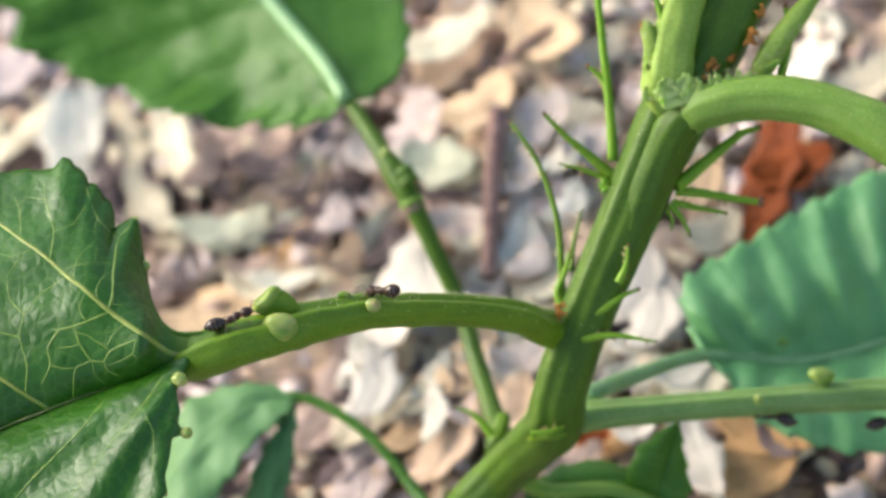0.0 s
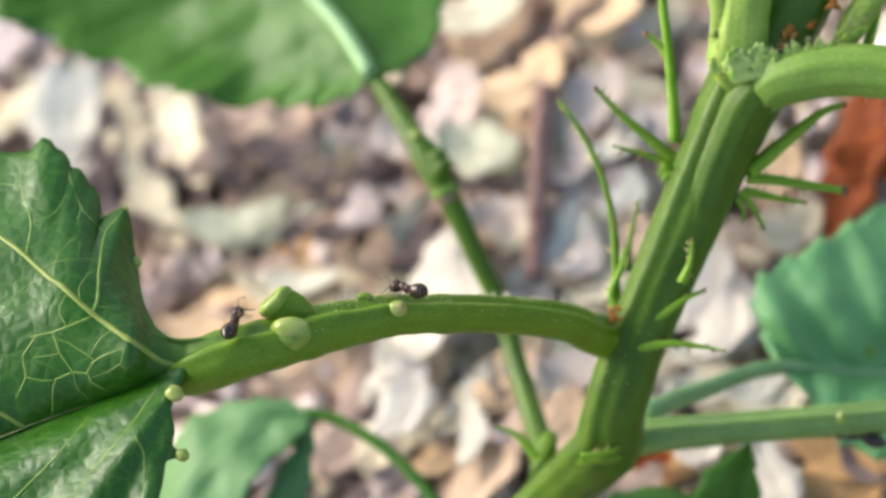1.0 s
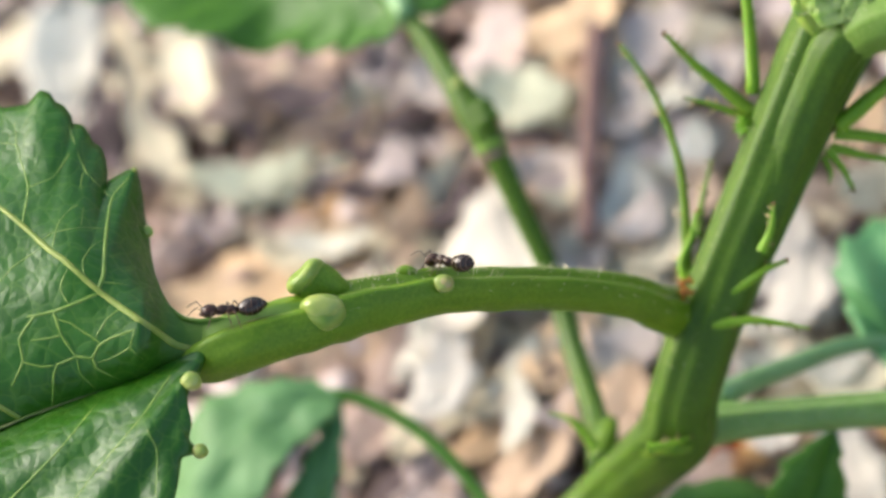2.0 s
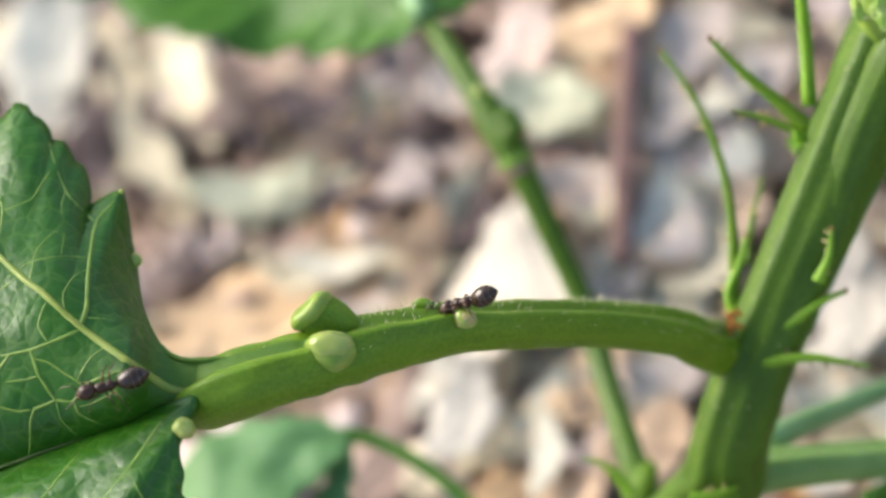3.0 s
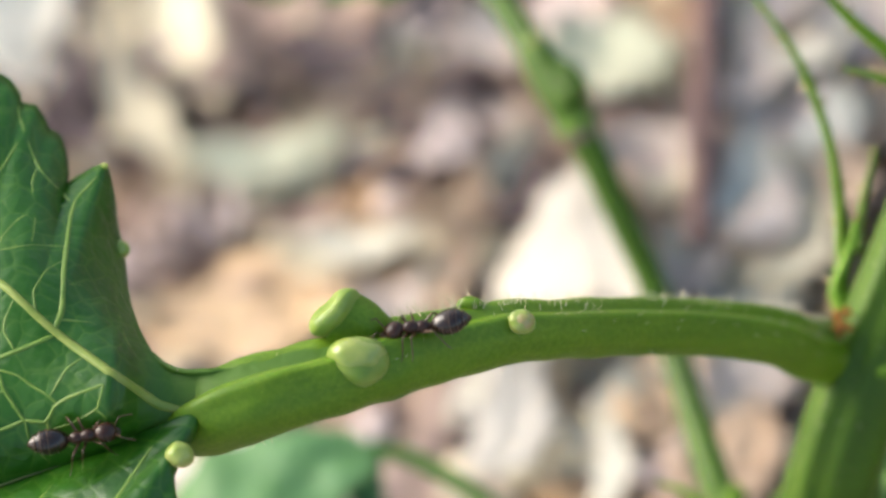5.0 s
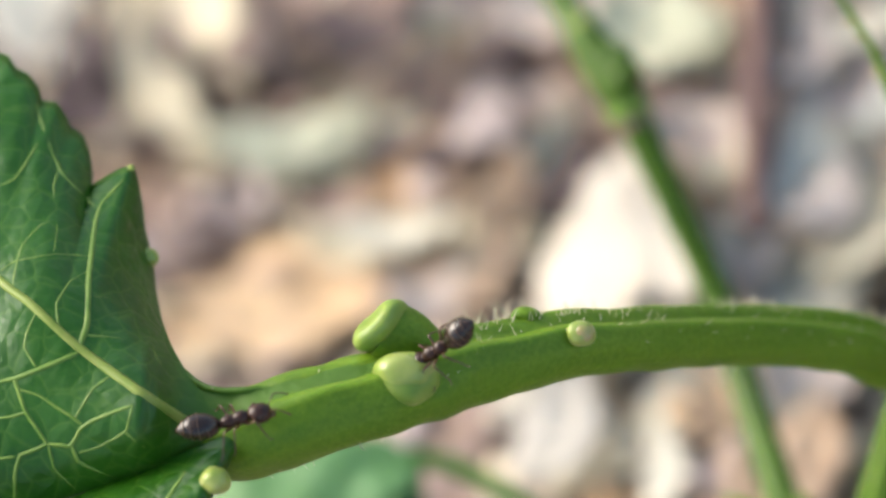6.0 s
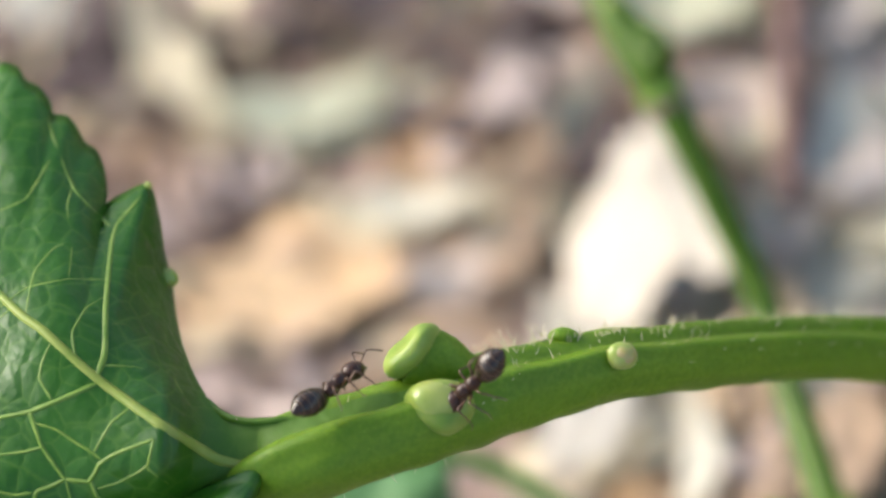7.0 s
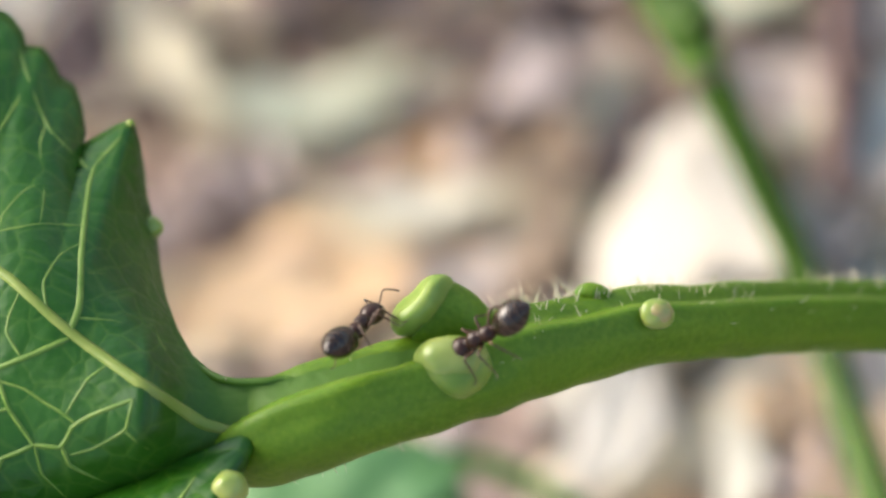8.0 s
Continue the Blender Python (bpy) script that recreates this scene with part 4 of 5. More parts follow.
for p, w in rows[::14]:
    w = w.normalized()
    side = w.orthogonal().normalized() * rng.uniform(0.15, 0.4)
    deep = w.cross(side).normalized() * 0.06
    a, b, c = (flaps.verts.new(at(*(p + o))) for o in (side, -side, deep))
    tip = flaps.verts.new(at(*(p + w * rng.uniform(0.5, 1.2))))
    for f in ((a, b, tip), (b, c, tip), (c, a, tip)):
        flaps.faces.new(f)
tagged(part("ragged_edge", flaps, M_SHEATH, sheath, "ragged pale scales"), kind="stuff")
hairs("frill", rows, sheath, 0.3, 0.9, 15)


def ragged_strip(path, height, out, seed):
    """A torn membrane standing on a curved line: jagged top edge, folds, some thickness."""
    rng = random.Random(seed)
    q = spline(path, 46)
    bm = bmesh.new()
    bm.loops.layers.uv.new("uv")
    cols = []
    for i in range(46):
        t = Vector(q[min(i + 1, 45)] - q[max(i - 1, 0)]).normalized()
        up = Vector((-t.y, t.x, 0)).normalized()
        if up.y < 0:
            up = -up
        h = height * (0.45 + 0.4 * abs(noise.noise(Vector((i * 0.31, seed, 0)))) * 2 + rng.uniform(-0.03, 0.06)) * min(1, 0.3 + i / 6, 0.3 + (45 - i) / 6)
        wave = 0.25 * noise.noise(Vector((i * 0.25, seed, 3.0)))
        cols.append([bm.verts.new(at(*(Vector(q[i]) + up * (h * s) + Vector((rng.uniform(-0.05, 0.05) * s, 0, out * s * s + wave * s))))) for s in (0, 0.35, 0.7, 1.0)])
    for a, b in zip(cols[:-1], cols[1:]):
        for j in range(3):
            bm.faces.new((a[j], b[j], b[j + 1], a[j + 1]))
    part("torn_edge", bm, M_SHEATH, sheath, "torn pale membrane", 0.00008)


ragged_strip([(8.31, 24.05, 2.90), (9.04, 23.80, 3.20), (10.10, 24.39, 3.00)], 0.6, 0.1, 32)


def scale(foot, way, length, width, seed, curl=0.05, pointed=0.6):
    """A thin papery scale: narrow foot, bulging middle, torn tip, its edges curled to the front."""
    rng = random.Random(seed)
    way = Vector(way).normalized()
    side = Vector((way.y, -way.x, 0)).normalized()
    bm = bmesh.new()
    rows = []
    for i in range(10):
        u = i / 9
        half = 0.5 * width * (0.75 + 0.5 * math.sin(math.pi * u)) * (1 - u ** 2 * pointed)
        row = []
        for j in range(7):
            v = j / 3 - 1
            torn = 1 + (0.15 * rng.uniform(-1, 1) if i > 5 else 0.0)
            p = Vector(foot) + way * (length * u * torn) + side * (half * v * (1 + 0.10 * rng.uniform(-1, 1)))
            p.z += curl * (v * v - 0.4) * width + 0.10 * length * u * u + 0.14 * noise.noise(Vector((u * 3, v * 2, seed)))
            row.append(bm.verts.new(at(*p)))
        rows.append(row)
    for a, b in zip(rows[:-1], rows[1:]):
        for j in range(6):
            bm.faces.new((a[j], a[j + 1], b[j + 1], b[j]))
    part("scale", bm, M_SCALE, sheath, "papery whitish green scale", 0.00007)


# the hem of the sheath, then the crumpled scales in the fork, then the teeth along the curved stalk
for k, (foot, way, length, width) in enumerate((
        ((2.60, 21.95, 3.10), (-0.5, 1, 0), 0.8, 0.9), ((3.20, 21.75, 3.45), (0.5, 1, 0), 1.0, 1.3), ((3.95, 21.50, 3.62), (-0.25, 1, 0), 1.3, 1.5), ((4.60, 21.75, 3.70), (0.6, 1, 0), 1.3, 1.1),
        ((3.55, 22.40, 3.72), (-0.7, 1, 0), 0.8, 1.1), ((4.35, 22.50, 3.70), (0.25, 1, 0), 1.0, 0.9), ((5.00, 22.60, 3.65), (-0.4, 1, 0), 0.7, 0.7))):
    scale(foot, way, length, width, 60 + k)
for k, (x, y, z, length, lean) in enumerate(((5.55, 22.55, 3.9, 0.8, -0.55), (6.10, 22.85, 3.9, 0.55, -0.35), (6.55, 23.02, 4.0, 0.75, -0.6), (7.05, 23.12, 4.0, 0.5, -0.2), (7.60, 23.28, 4.0, 0.6, -0.1), (8.15, 23.36, 4.0, 0.4, 0.3))):
    scale((x, y, z), (lean, 1, 0), length, 0.34, 80 + k, 0.1, 0.95)


# ---- ants ----
def leg_mesh(side, reach, swing):
    """A jointed leg from its hip: thigh up and out, shin down to the foot (millimetres, ant's frame)."""
    d = Vector((math.sin(swing), side * math.cos(swing), 0))
    knee = d * reach * 0.52 + Vector((0, 0, 0.22))
    foot_at = d * reach + Vector((0, 0, -0.36))
    toe = foot_at + d * 0.16 + Vector((0, 0, -0.02))
    hip = Vector((0, 0, 0))
    rows = [(*hip, 0.048), (*(hip.lerp(knee, 0.5)), 0.042), (*knee, 0.03), (*(knee.lerp(foot_at, 0.5)), 0.025), (*foot_at, 0.016), (*toe, 0.012)]
    bm = tube(rows, 22, 8, world_space=True)
    for v in bm.verts:
        v.co *= 0.001
    return bm


HIPS = ((0.52, 0.16, 0.38, 0.72, 0.65), (0.28, 0.17, 0.38, 0.75, -0.05), (0.06, 0.16, 0.38, 0.92, -0.75))


def build_ant(label, droop=0.0):
    ant = thing("ant", (0, 0, 0), label, "ant", "ants on the plant")
    mm = lambda bm: [setattr(v, "co", v.co * 0.001) for v in bm.verts]
    bm = bmesh.new()
    ball(bm, (-0.92, 0, 0.50), (0.70, 0.43, 0.40), Matrix.Rotation(radians(8), 3, "Y"), 24, 18)
    for v in bm.verts:
        k = (v.co.x + 0.92) / 0.62
        if k < 0:
            v.co.y *= 1 - 0.42 * k * k
            v.co.z = 0.50 + (v.co.z - 0.50) * (1 - 0.42 * k * k)
    mm(bm)
    gaster = part("gaster", bm, M_GASTER, ant, "glossy dark oval abdomen", local=True)
    for x in (-0.64, -0.90, -1.15, -1.36):
        ring = bmesh.new()
        rows = []
        for dx in (-0.022, 0.0, 0.022):
            k = (x + dx + 0.92) / 0.705
            girth = math.sqrt(max(0.0, 1 - k * k)) * (1 - 0.42 * k * k if k < 0 else 1) + 0.012
            rows.append([ring.verts.new((x + dx, 0.43 * girth * math.cos(a), 0.50 - (x + 0.92) * 0.14 + 0.40 * girth * math.sin(a))) for a in np.linspace(0, 2 * math.pi, 24, endpoint=False)])
        for low, high in zip(rows[:-1], rows[1:]):
            for k in range(24):
                ring.faces.new((low[k], low[(k + 1) % 24], high[(k + 1) % 24], high[k]))
        mm(ring)
        part("segment_edge", ring, M_SEG, gaster, "paler amber band", local=True)
    bm = bmesh.new()
    ball(bm, (-0.24, 0, 0.42), (0.10, 0.10, 0.17), None, 14, 10)
    ball(bm, (-0.32, 0, 0.38), (0.12, 0.07, 0.07), None, 12, 8)
    mm(bm)
    part("waist", bm, M_ANT, ant, "narrow waist knot", local=True)
    bm = bmesh.new()
    ball(bm, (0.02, 0, 0.46), (0.28, 0.21, 0.23), None, 18, 12)
    ball(bm, (0.40, 0, 0.52), (0.29, 0.22, 0.23), None, 18, 12)
    ball(bm, (0.66, 0, 0.52), (0.17, 0.15, 0.15), None, 14, 10)
    ball(bm, (0.21, 0, 0.49), (0.22, 0.18, 0.19), None, 14, 10)
    mm(bm)
    part("thorax", bm, M_ANT, ant, "dark brown thorax", local=True)
    bm = bmesh.new()
    ball(bm, (0, 0, 0), (0.38, 0.33, 0.29), Matrix.Rotation(radians(12 + droop), 3, "Y"), 22, 16)
    mm(bm)
    head = part("head", bm, M_ANT, ant, "dark brown head", local=True)
    head.location = (0.00098, 0, 0.00054 - 0.000004 * droop)
    for s in (1, -1):
        eye = bmesh.new()
        ball(eye, (0.05, 0.29 * s, 0.07), (0.07, 0.05, 0.06), None, 10, 8)
        mm(eye)
        part("eye", eye, M_GASTER, head, "black eye", local=True)
        jaw = tube([(0.26, 0.12 * s, -0.08, 0.07), (0.38, 0.08 * s, -0.12, 0.05), (0.45, 0.01 * s, -0.13, 0.02)], 10, 8, world_space=True)
        mm(jaw)
        part("mandible", jaw, M_LEG, head, "reddish jaw", local=True)
        feeler = tube([(0.24, 0.10 * s, 0.06, 0.024), (0.42, 0.26 * s, 0.28, 0.021), (0.50, 0.33 * s, 0.36, 0.02), (0.74, 0.40 * s, 0.24, 0.022), (0.92, 0.44 * s, 0.10, 0.026)], 24, 8, world_space=True)
        mm(feeler)
        part("antenna", feeler, M_LEG, head, "elbowed brown feeler", local=True)
    legs = []
    for s in (1, -1):
        for k, (x, y, z, reach, swing) in enumerate(HIPS):
            leg = part("leg", leg_mesh(s, reach, swing), M_LEG, ant, "thin jointed brown leg", local=True)
            leg.location = (x * 0.001, s * y * 0.001, z * 0.001)
            legs.append((leg, s, k))
    return ant, legs


def stand(x, y, z, heading, lean, dip=0.0):
    """An ant's pose in the shoot's frame: heading 0 along x, 90 along y; lean 0 with its back towards z, 90 with its back towards y; dip lifts its head towards z."""
    h, l, d = radians(heading), radians(lean), radians(dip)
    ahead = Vector((math.cos(h) * math.cos(d), math.sin(h) * math.cos(d), math.sin(d)))
    flat = Vector((-math.sin(h), math.cos(h), 0))
    if flat.y < 0:
        flat = -flat
    back = Vector((0, 0, 1)) * math.cos(l) + flat * math.sin(l)
    back = (back - ahead * back.dot(ahead)).normalized()
    left = back.cross(ahead)
    turn = TURN @ Matrix((ahead, left, back)).transposed()
    place = at(*(Vector((x, y, z)) - back * 0.45))
    return Matrix.Translation(place) @ turn.to_4x4()


ant_a, legs_a = build_ant("dark brown ant feeding at a pale gland on the leaf stalk", 22)
ant_b, legs_b = build_ant("dark brown ant walking along the leaf stalk and leaf")
ant_c, legs_c = build_ant("dark ant clinging under the long grooved stalk")
ant_d, legs_d = build_ant("dark ant clinging under the end of the long grooved stalk")
ant_c.matrix_world = stand(10.58, 5.03, -9.00, 170, 90) @ pose(0, 0, 0, 180, 0, 0)
ant_d.matrix_world = stand(17.43, 5.01, -10.00, 8, 90) @ pose(0, 0, 0, 180, 0, 0)


# ---- leaf litter ----
def litter_mesh(name, length, width, curl, cup, bend, seed, mat, blunt=0.8):
    """A dry leaf: a curled, cupped blade with a rib, lying along x (millimetres)."""
    rng = random.Random(seed)
    bm = bmesh.new()
    uv = bm.loops.layers.uv.new("uv")
    nu, nv = 13, 5
    vs = []
    for i in range(nu):
        u = i / (nu - 1)
        w = width * (abs(math.sin(math.pi * u ** blunt)) ** (0.8 if width < 0.5 * length else 0.45) * 0.5 + 0.02) * (1 + 0.26 * rng.uniform(-1, 1))
        row = []
        for j in range(nv):
            s = j / (nv - 1) * 2 - 1
            x = (u - 0.5) * length
            y = s * w + bend * (u - 0.5) ** 2 * 4
            z = curl * ((u - 0.5) * 2) ** 2 + cup * s * s * width * 0.5 + 0.05 * length * noise.noise(Vector((x * 0.6 + seed, y * 0.6, seed)))
            row.append(bm.verts.new(Vector((x, y, z)) * 0.001))
        vs.append(row)
    for i in range(nu - 1):
        for j in range(nv - 1):
            f = bm.faces.new((vs[i][j], vs[i + 1][j], vs[i + 1][j + 1], vs[i][j + 1]))
            for loop, (a, b) in zip(f.loops, ((i, j), (i + 1, j), (i + 1, j + 1), (i, j + 1))):
                loop[uv].uv = (a / nu, b / nv)
    me = finish(name, bm, mat)
    return me


def litter_rib(length, curl, bend, seed, mat):
    """The midrib that runs along a dry leaf."""
    rows = []
    for i in range(9):
        u = 0.02 + 0.96 * i / 8
        x, y = (u - 0.5) * length, bend * (u - 0.5) ** 2 * 4
        z = curl * ((u - 0.5) * 2) ** 2 + 0.05 * length * noise.noise(Vector((x * 0.6 + seed, y * 0.6, seed)))
        rows.append((x, y, z + 0.02, 0.11 * (1.15 - 0.8 * u)))
    bm = tube(rows, 14, 6, world_space=True)
    for v in bm.verts:
        v.co *= 0.001
    return finish("midrib", bm, mat)


LITTER = {}


def litter_leaf(name, kind, m, label, length=8.0, width=3.0, curl=0.6, cup=0.25, bend=0.5, seed=1):
    """One dry leaf of its own; leaves of one kind share their mesh."""
    key = (kind.name, round(length, 1), round(width, 1), round(curl, 1), round(cup, 2), round(bend, 1), seed)
    if key not in LITTER:
        LITTER[key] = litter_mesh(name, length, width, curl, cup, bend, seed, kind), litter_rib(length, curl, bend, seed, kind)
    ob = new(name, LITTER[key][0])
    ob.matrix_world = m
    rib = new("midrib", LITTER[key][1])
    rib.parent = ob
    s = ob.modifiers.new("thickness", "SOLIDIFY")
    s.thickness = 0.00015
    return tagged(ob, label, "dry leaf", "leaf litter")


def lying(x, y, spin, lift=0.8, tilt=0.0, roll=0.0):
    """On the ground behind a place of the shoot's frame; spin is the leaf's direction in that frame's x, y."""
    p = ground_at(x, y, lift)
    a = ground_at(x + math.cos(radians(spin)), y + math.sin(radians(spin)), lift) - ground_at(x, y, lift)
    return Matrix.Translation(p) @ pose(0, 0, 0, 0, 0, math.degrees(math.atan2(a.y, a.x))) @ pose(0, 0, 0, roll, tilt, 0)


# the leaves that stand out, with place, direction, length, width
def key_leaf(n, kind, x, y, spin, length, width, lift, label):
    m = lying(x, y, spin, lift, 0, 8 * ((n * 7) % 5 - 2))
    if kind is M_WHITE:
        m = Matrix.Translation(m.translation + Vector((0, 0, 0.0012))) @ Matrix.Rotation(radians(12), 4, Vector((0, 0, 1)).cross(SUN_WAY)) @ m.to_3x3().to_4x4()
    litter_leaf("dry_leaf", kind, m, label, length, width, 0.5, 0.2, 0.3 + 0.2 * (n % 4), n % 6)


key_leaf(0, M_CREAM, -35.14, 21.29, -80, 8.4, 4.8, 1.5, "cream-coloured broad leaf on the litter")
key_leaf(1, M_STRAW, -30.55, 18.37, -62, 13.9, 3.0, 1.2, "pale straw-coloured narrow leaf on the litter")
key_leaf(2, M_STRAW, -28.57, 20.67, -66, 9.6, 2.8, 1.6, "pale straw-coloured narrow leaf on the litter")
key_leaf(3, M_OLIVE, -23.54, 15.07, 12, 7.7, 2.2, 1.4, "greenish pale dry leaf on the litter")
key_leaf(4, M_OLIVE, -11.22, 20.11, -8, 5.4, 3.0, 3.60, "greenish pale dry leaf on the litter")
key_leaf(5, M_GREY, -12.61, 22.74, 70, 5.1, 3.6, 1.4, "silvery grey dry leaf on the litter")
key_leaf(6, M_OLIVE, -18.31, 19.60, 5, 4.1, 2.8, 1.4, "greenish pale dry leaf on the litter")
key_leaf(7, M_DARK, -16.68, 19.34, 80, 2.6, 1.6, 1.9, "dark leaf on the litter, also standing in for shaded gaps")
key_leaf(8, M_APRICOT, -23.79, 9.75, 20, 11.5, 5.0, 0.9, "broad curled orange-tan leaf on the litter")
key_leaf(9, M_STRAW, -20.50, 12.05, 8, 6.5, 2.4, 1.5, "pale straw-coloured leaf on the litter")
key_leaf(10, M_WHITE, -12.21, 10.51, 70, 10.6, 6.0, 2.60, "bleached white leaf on the litter")
key_leaf(11, M_STRAW, -13.72, 6.41, 72, 12.1, 3.8, 1.9, "pale straw-coloured narrow leaf on the litter")
key_leaf(12, M_STRAW, -11.26, 6.66, 60, 8.3, 2.1, 1.6, "pale straw-coloured narrow leaf on the litter")
key_leaf(13, M_TAN, -12.31, 4.26, 70, 7.2, 2.8, 1.6, "tan dry leaf on the litter")
key_leaf(14, M_STRAW, -8.76, 13.44, 80, 4.0, 2.0, 1.5, "pale straw-coloured leaf on the litter")
key_leaf(15, M_RED, 10.00, 19.48, 72, 11.5, 4.7, 2.2, "rust-red curled dead leaf on the litter")
key_leaf(16, M_RED, 11.38, 20.41, 20, 5.5, 3.1, 2.6, "rust-red curled dead leaf on the litter")
key_leaf(17, M_STRAW, -15.70, 13.77, 60, 8.1, 3.0, 1.7, "pale straw-coloured leaf on the litter")
key_leaf(18, M_GREY, -6.99, 14.77, -50, 7.7, 3.8, 1.6, "grey weathered leaf on the litter")
key_leaf(19, M_TAN, -10.04, 16.08, 20, 5.1, 2.8, 1.4, "tan dry leaf on the litter")
key_leaf(20, M_OLIVE, -11.18, 20.27, 5, 5.7, 2.8, 1.9, "greenish pale dry leaf on the litter")
key_leaf(21, M_WHITE, -6.71, 18.53, 40, 4.3, 2.3, 1.6, "bleached white leaf on the litter")
key_leaf(22, M_CREAM, -4.67, 15.59, 80, 7.6, 3.4, 2.6, "cream-coloured dry leaf on the litter")
key_leaf(23, M_CREAM, -4.95, 11.45, 70, 7.7, 3.4, 2.6, "cream-coloured dry leaf on the litter")
key_leaf(24, M_DARK, -29.12, 17.44, 70, 3.6, 1.6, 1.8, "dark leaf on the litter, also standing in for shaded gaps")
key_leaf(25, M_DARK, -24.18, 18.23, 30, 3.2, 1.6, 1.8, "dark leaf on the litter, also standing in for shaded gaps")
key_leaf(26, M_DARK, -18.12, 17.43, 60, 3.4, 1.8, 1.8, "dark leaf on the litter, also standing in for shaded gaps")
key_leaf(27, M_OLIVE, -24.77, 15.56, 12, 6.6, 1.9, 2.3, "greenish pale dry leaf on the litter")
key_leaf(28, M_STRAW, -30.07, 17.25, -55, 6.7, 2.3, 2.3, "straw-coloured dry leaf on the litter")
key_leaf(29, M_DARK, -33.19, 17.19, 70, 4.7, 2.0, 2.2, "dark leaf on the litter, also standing in for shaded gaps")
key_leaf(30, M_STRAW, -21.90, 11.70, 0, 5.5, 2.2, 2.2, "pale straw-coloured leaf on the litter")
key_leaf(31, M_TAN, -17.75, 10.72, 40, 5.4, 2.6, 2.3, "tan dry leaf on the litter")
key_leaf(32, M_STRAW, -10.44, 5.28, 75, 8.3, 2.2, 2, "pale straw-coloured leaf on the litter")
key_leaf(33, M_TAN, -7.81, 13.13, 80, 5.7, 2.4, 1.8, "tan dry leaf on the litter")
key_leaf(34, M_BROWN, -8.44, 16.64, 20, 4.9, 2.2, 1.5, "brown dry leaf on the litter")
key_leaf(35, M_DARK, -14.24, 14.34, 60, 3.7, 2.2, 1.9, "dark leaf on the litter, also standing in for shaded gaps")
key_leaf(36, M_OLIVE, -9.81, 19.13, 5, 3.8, 1.4, 1.9, "greenish pale leaf on the litter")
key_leaf(37, M_WHITE, -7.52, 9.14, 75, 6.1, 2.2, 1.9, "bleached white leaf on the litter")
key_leaf(38, M_WHITE, 2.67, 11.80, 65, 5.8, 3.1, 1.8, "bleached white leaf on the litter")
key_leaf(39, M_WHITE, 4.18, 9.84, 70, 5.4, 3.5, 2, "bleached white leaf on the litter")
key_leaf(40, M_WHITE, 6.41, 1.15, -62, 9.0, 2.9, 2.2, "bleached white narrow leaf on the litter")
key_leaf(41, M_WHITE, 2.72, 2.97, 10, 3.3, 1.9, 2.2, "bleached white narrow leaf on the litter")
key_leaf(42, M_ORANGE, 9.37, 1.07, 10, 6.4, 3.8, 2.00, "broad orange-tan dry leaf on the litter")
key_leaf(43, M_ORANGE, 9.78, 3.11, -22, 7.6, 2.3, 2.60, "brown curled dry leaf on the litter")
# shade in the fold of the curled leaf, laid on as a dark strip
key_leaf(147, M_DARK, 10.69, 2.57, -38, 4.0, 0.9, 5.00, "dark strip standing in for the curled leaf's shaded fold")
key_leaf(148, M_WHITE, 3.72, 9.58, 70, 4.4, 3.4, 3.40, "bleached white broad leaf on the litter")
key_leaf(149, M_RED, 0.14, 2.87, 10, 3.6, 1.8, 2.80, "rust-red curled dead leaf on the litter")
key_leaf(44, M_ORANGE, 0.61, 2.73, 10, 4.1, 2.3, 1.6, "orange-brown dry leaf on the litter")
key_leaf(45, M_CREAM, 12.40, 27.58, 60, 6.8, 3.6, 1.4, "cream-coloured leaf on the litter")
key_leaf(46, M_STRAW, 15.66, 26.17, 30, 6.3, 3.2, 1.2, "pale straw-coloured leaf on the litter")
key_leaf(47, M_TAN, 5.74, 14.84, 40, 7.9, 4.7, 1.2, "tan dry leaf on the litter")
key_leaf(48, M_STRAW, 5.05, 6.10, 30, 6.2, 3.5, 1.6, "pale straw-coloured leaf on the litter")
key_leaf(49, M_TAN, -9.52, 29.14, 60, 10.9, 4.4, 0.8, "tan dry leaf on the litter")
key_leaf(50, M_TAN, -4.25, 27.31, -40, 9.9, 4.4, 0.9, "tan dry leaf on the litter")
key_leaf(51, M_BROWN, -7.13, 26.46, 80, 10.3, 1.6, 1.4, "brown narrow dry leaf on the litter")
key_leaf(52, M_STRAW, -3.28, 22.79, 10, 6.1, 4.0, 1, "pale straw-coloured leaf on the litter")
key_leaf(53, M_STRAW, -10.86, 21.10, 30, 5.1, 2.4, 1.2, "pale straw-coloured leaf on the litter")
key_leaf(54, M_GREY, -19.68, 20.16, 50, 6.6, 3.6, 0.9, "grey weathered leaf on the litter")
key_leaf(55, M_BROWN, -22.39, 21.60, 20, 8.1, 4.4, 1.1, "brown dry leaf on the litter")
key_leaf(56, M_DARK, -18.69, 16.79, 30, 6.4, 3.6, 1.1, "dark leaf on the litter, also standing in for shaded gaps")
key_leaf(57, M_TAN, -21.35, 18.02, 40, 4.1, 2.4, 1.4, "tan dry leaf on the litter")
key_leaf(58, M_GREY, -18.95, 15.63, 10, 5.0, 2.4, 1.5, "grey weathered leaf on the litter")
key_leaf(59, M_BROWN, -15.40, 17.25, -30, 6.8, 3.2, 1, "brown dry leaf on the litter")
key_leaf(60, M_GREY, -15.86, 18.73, -50, 6.1, 3.2, 1.2, "grey weathered leaf on the litter")
key_leaf(61, M_TAN, -20.27, 13.37, 20, 5.6, 2.4, 1.4, "tan dry leaf on the litter")
key_leaf(62, M_BROWN, -27.31, 13.18, 60, 6.9, 2.4, 1.2, "brown dry leaf on the litter")
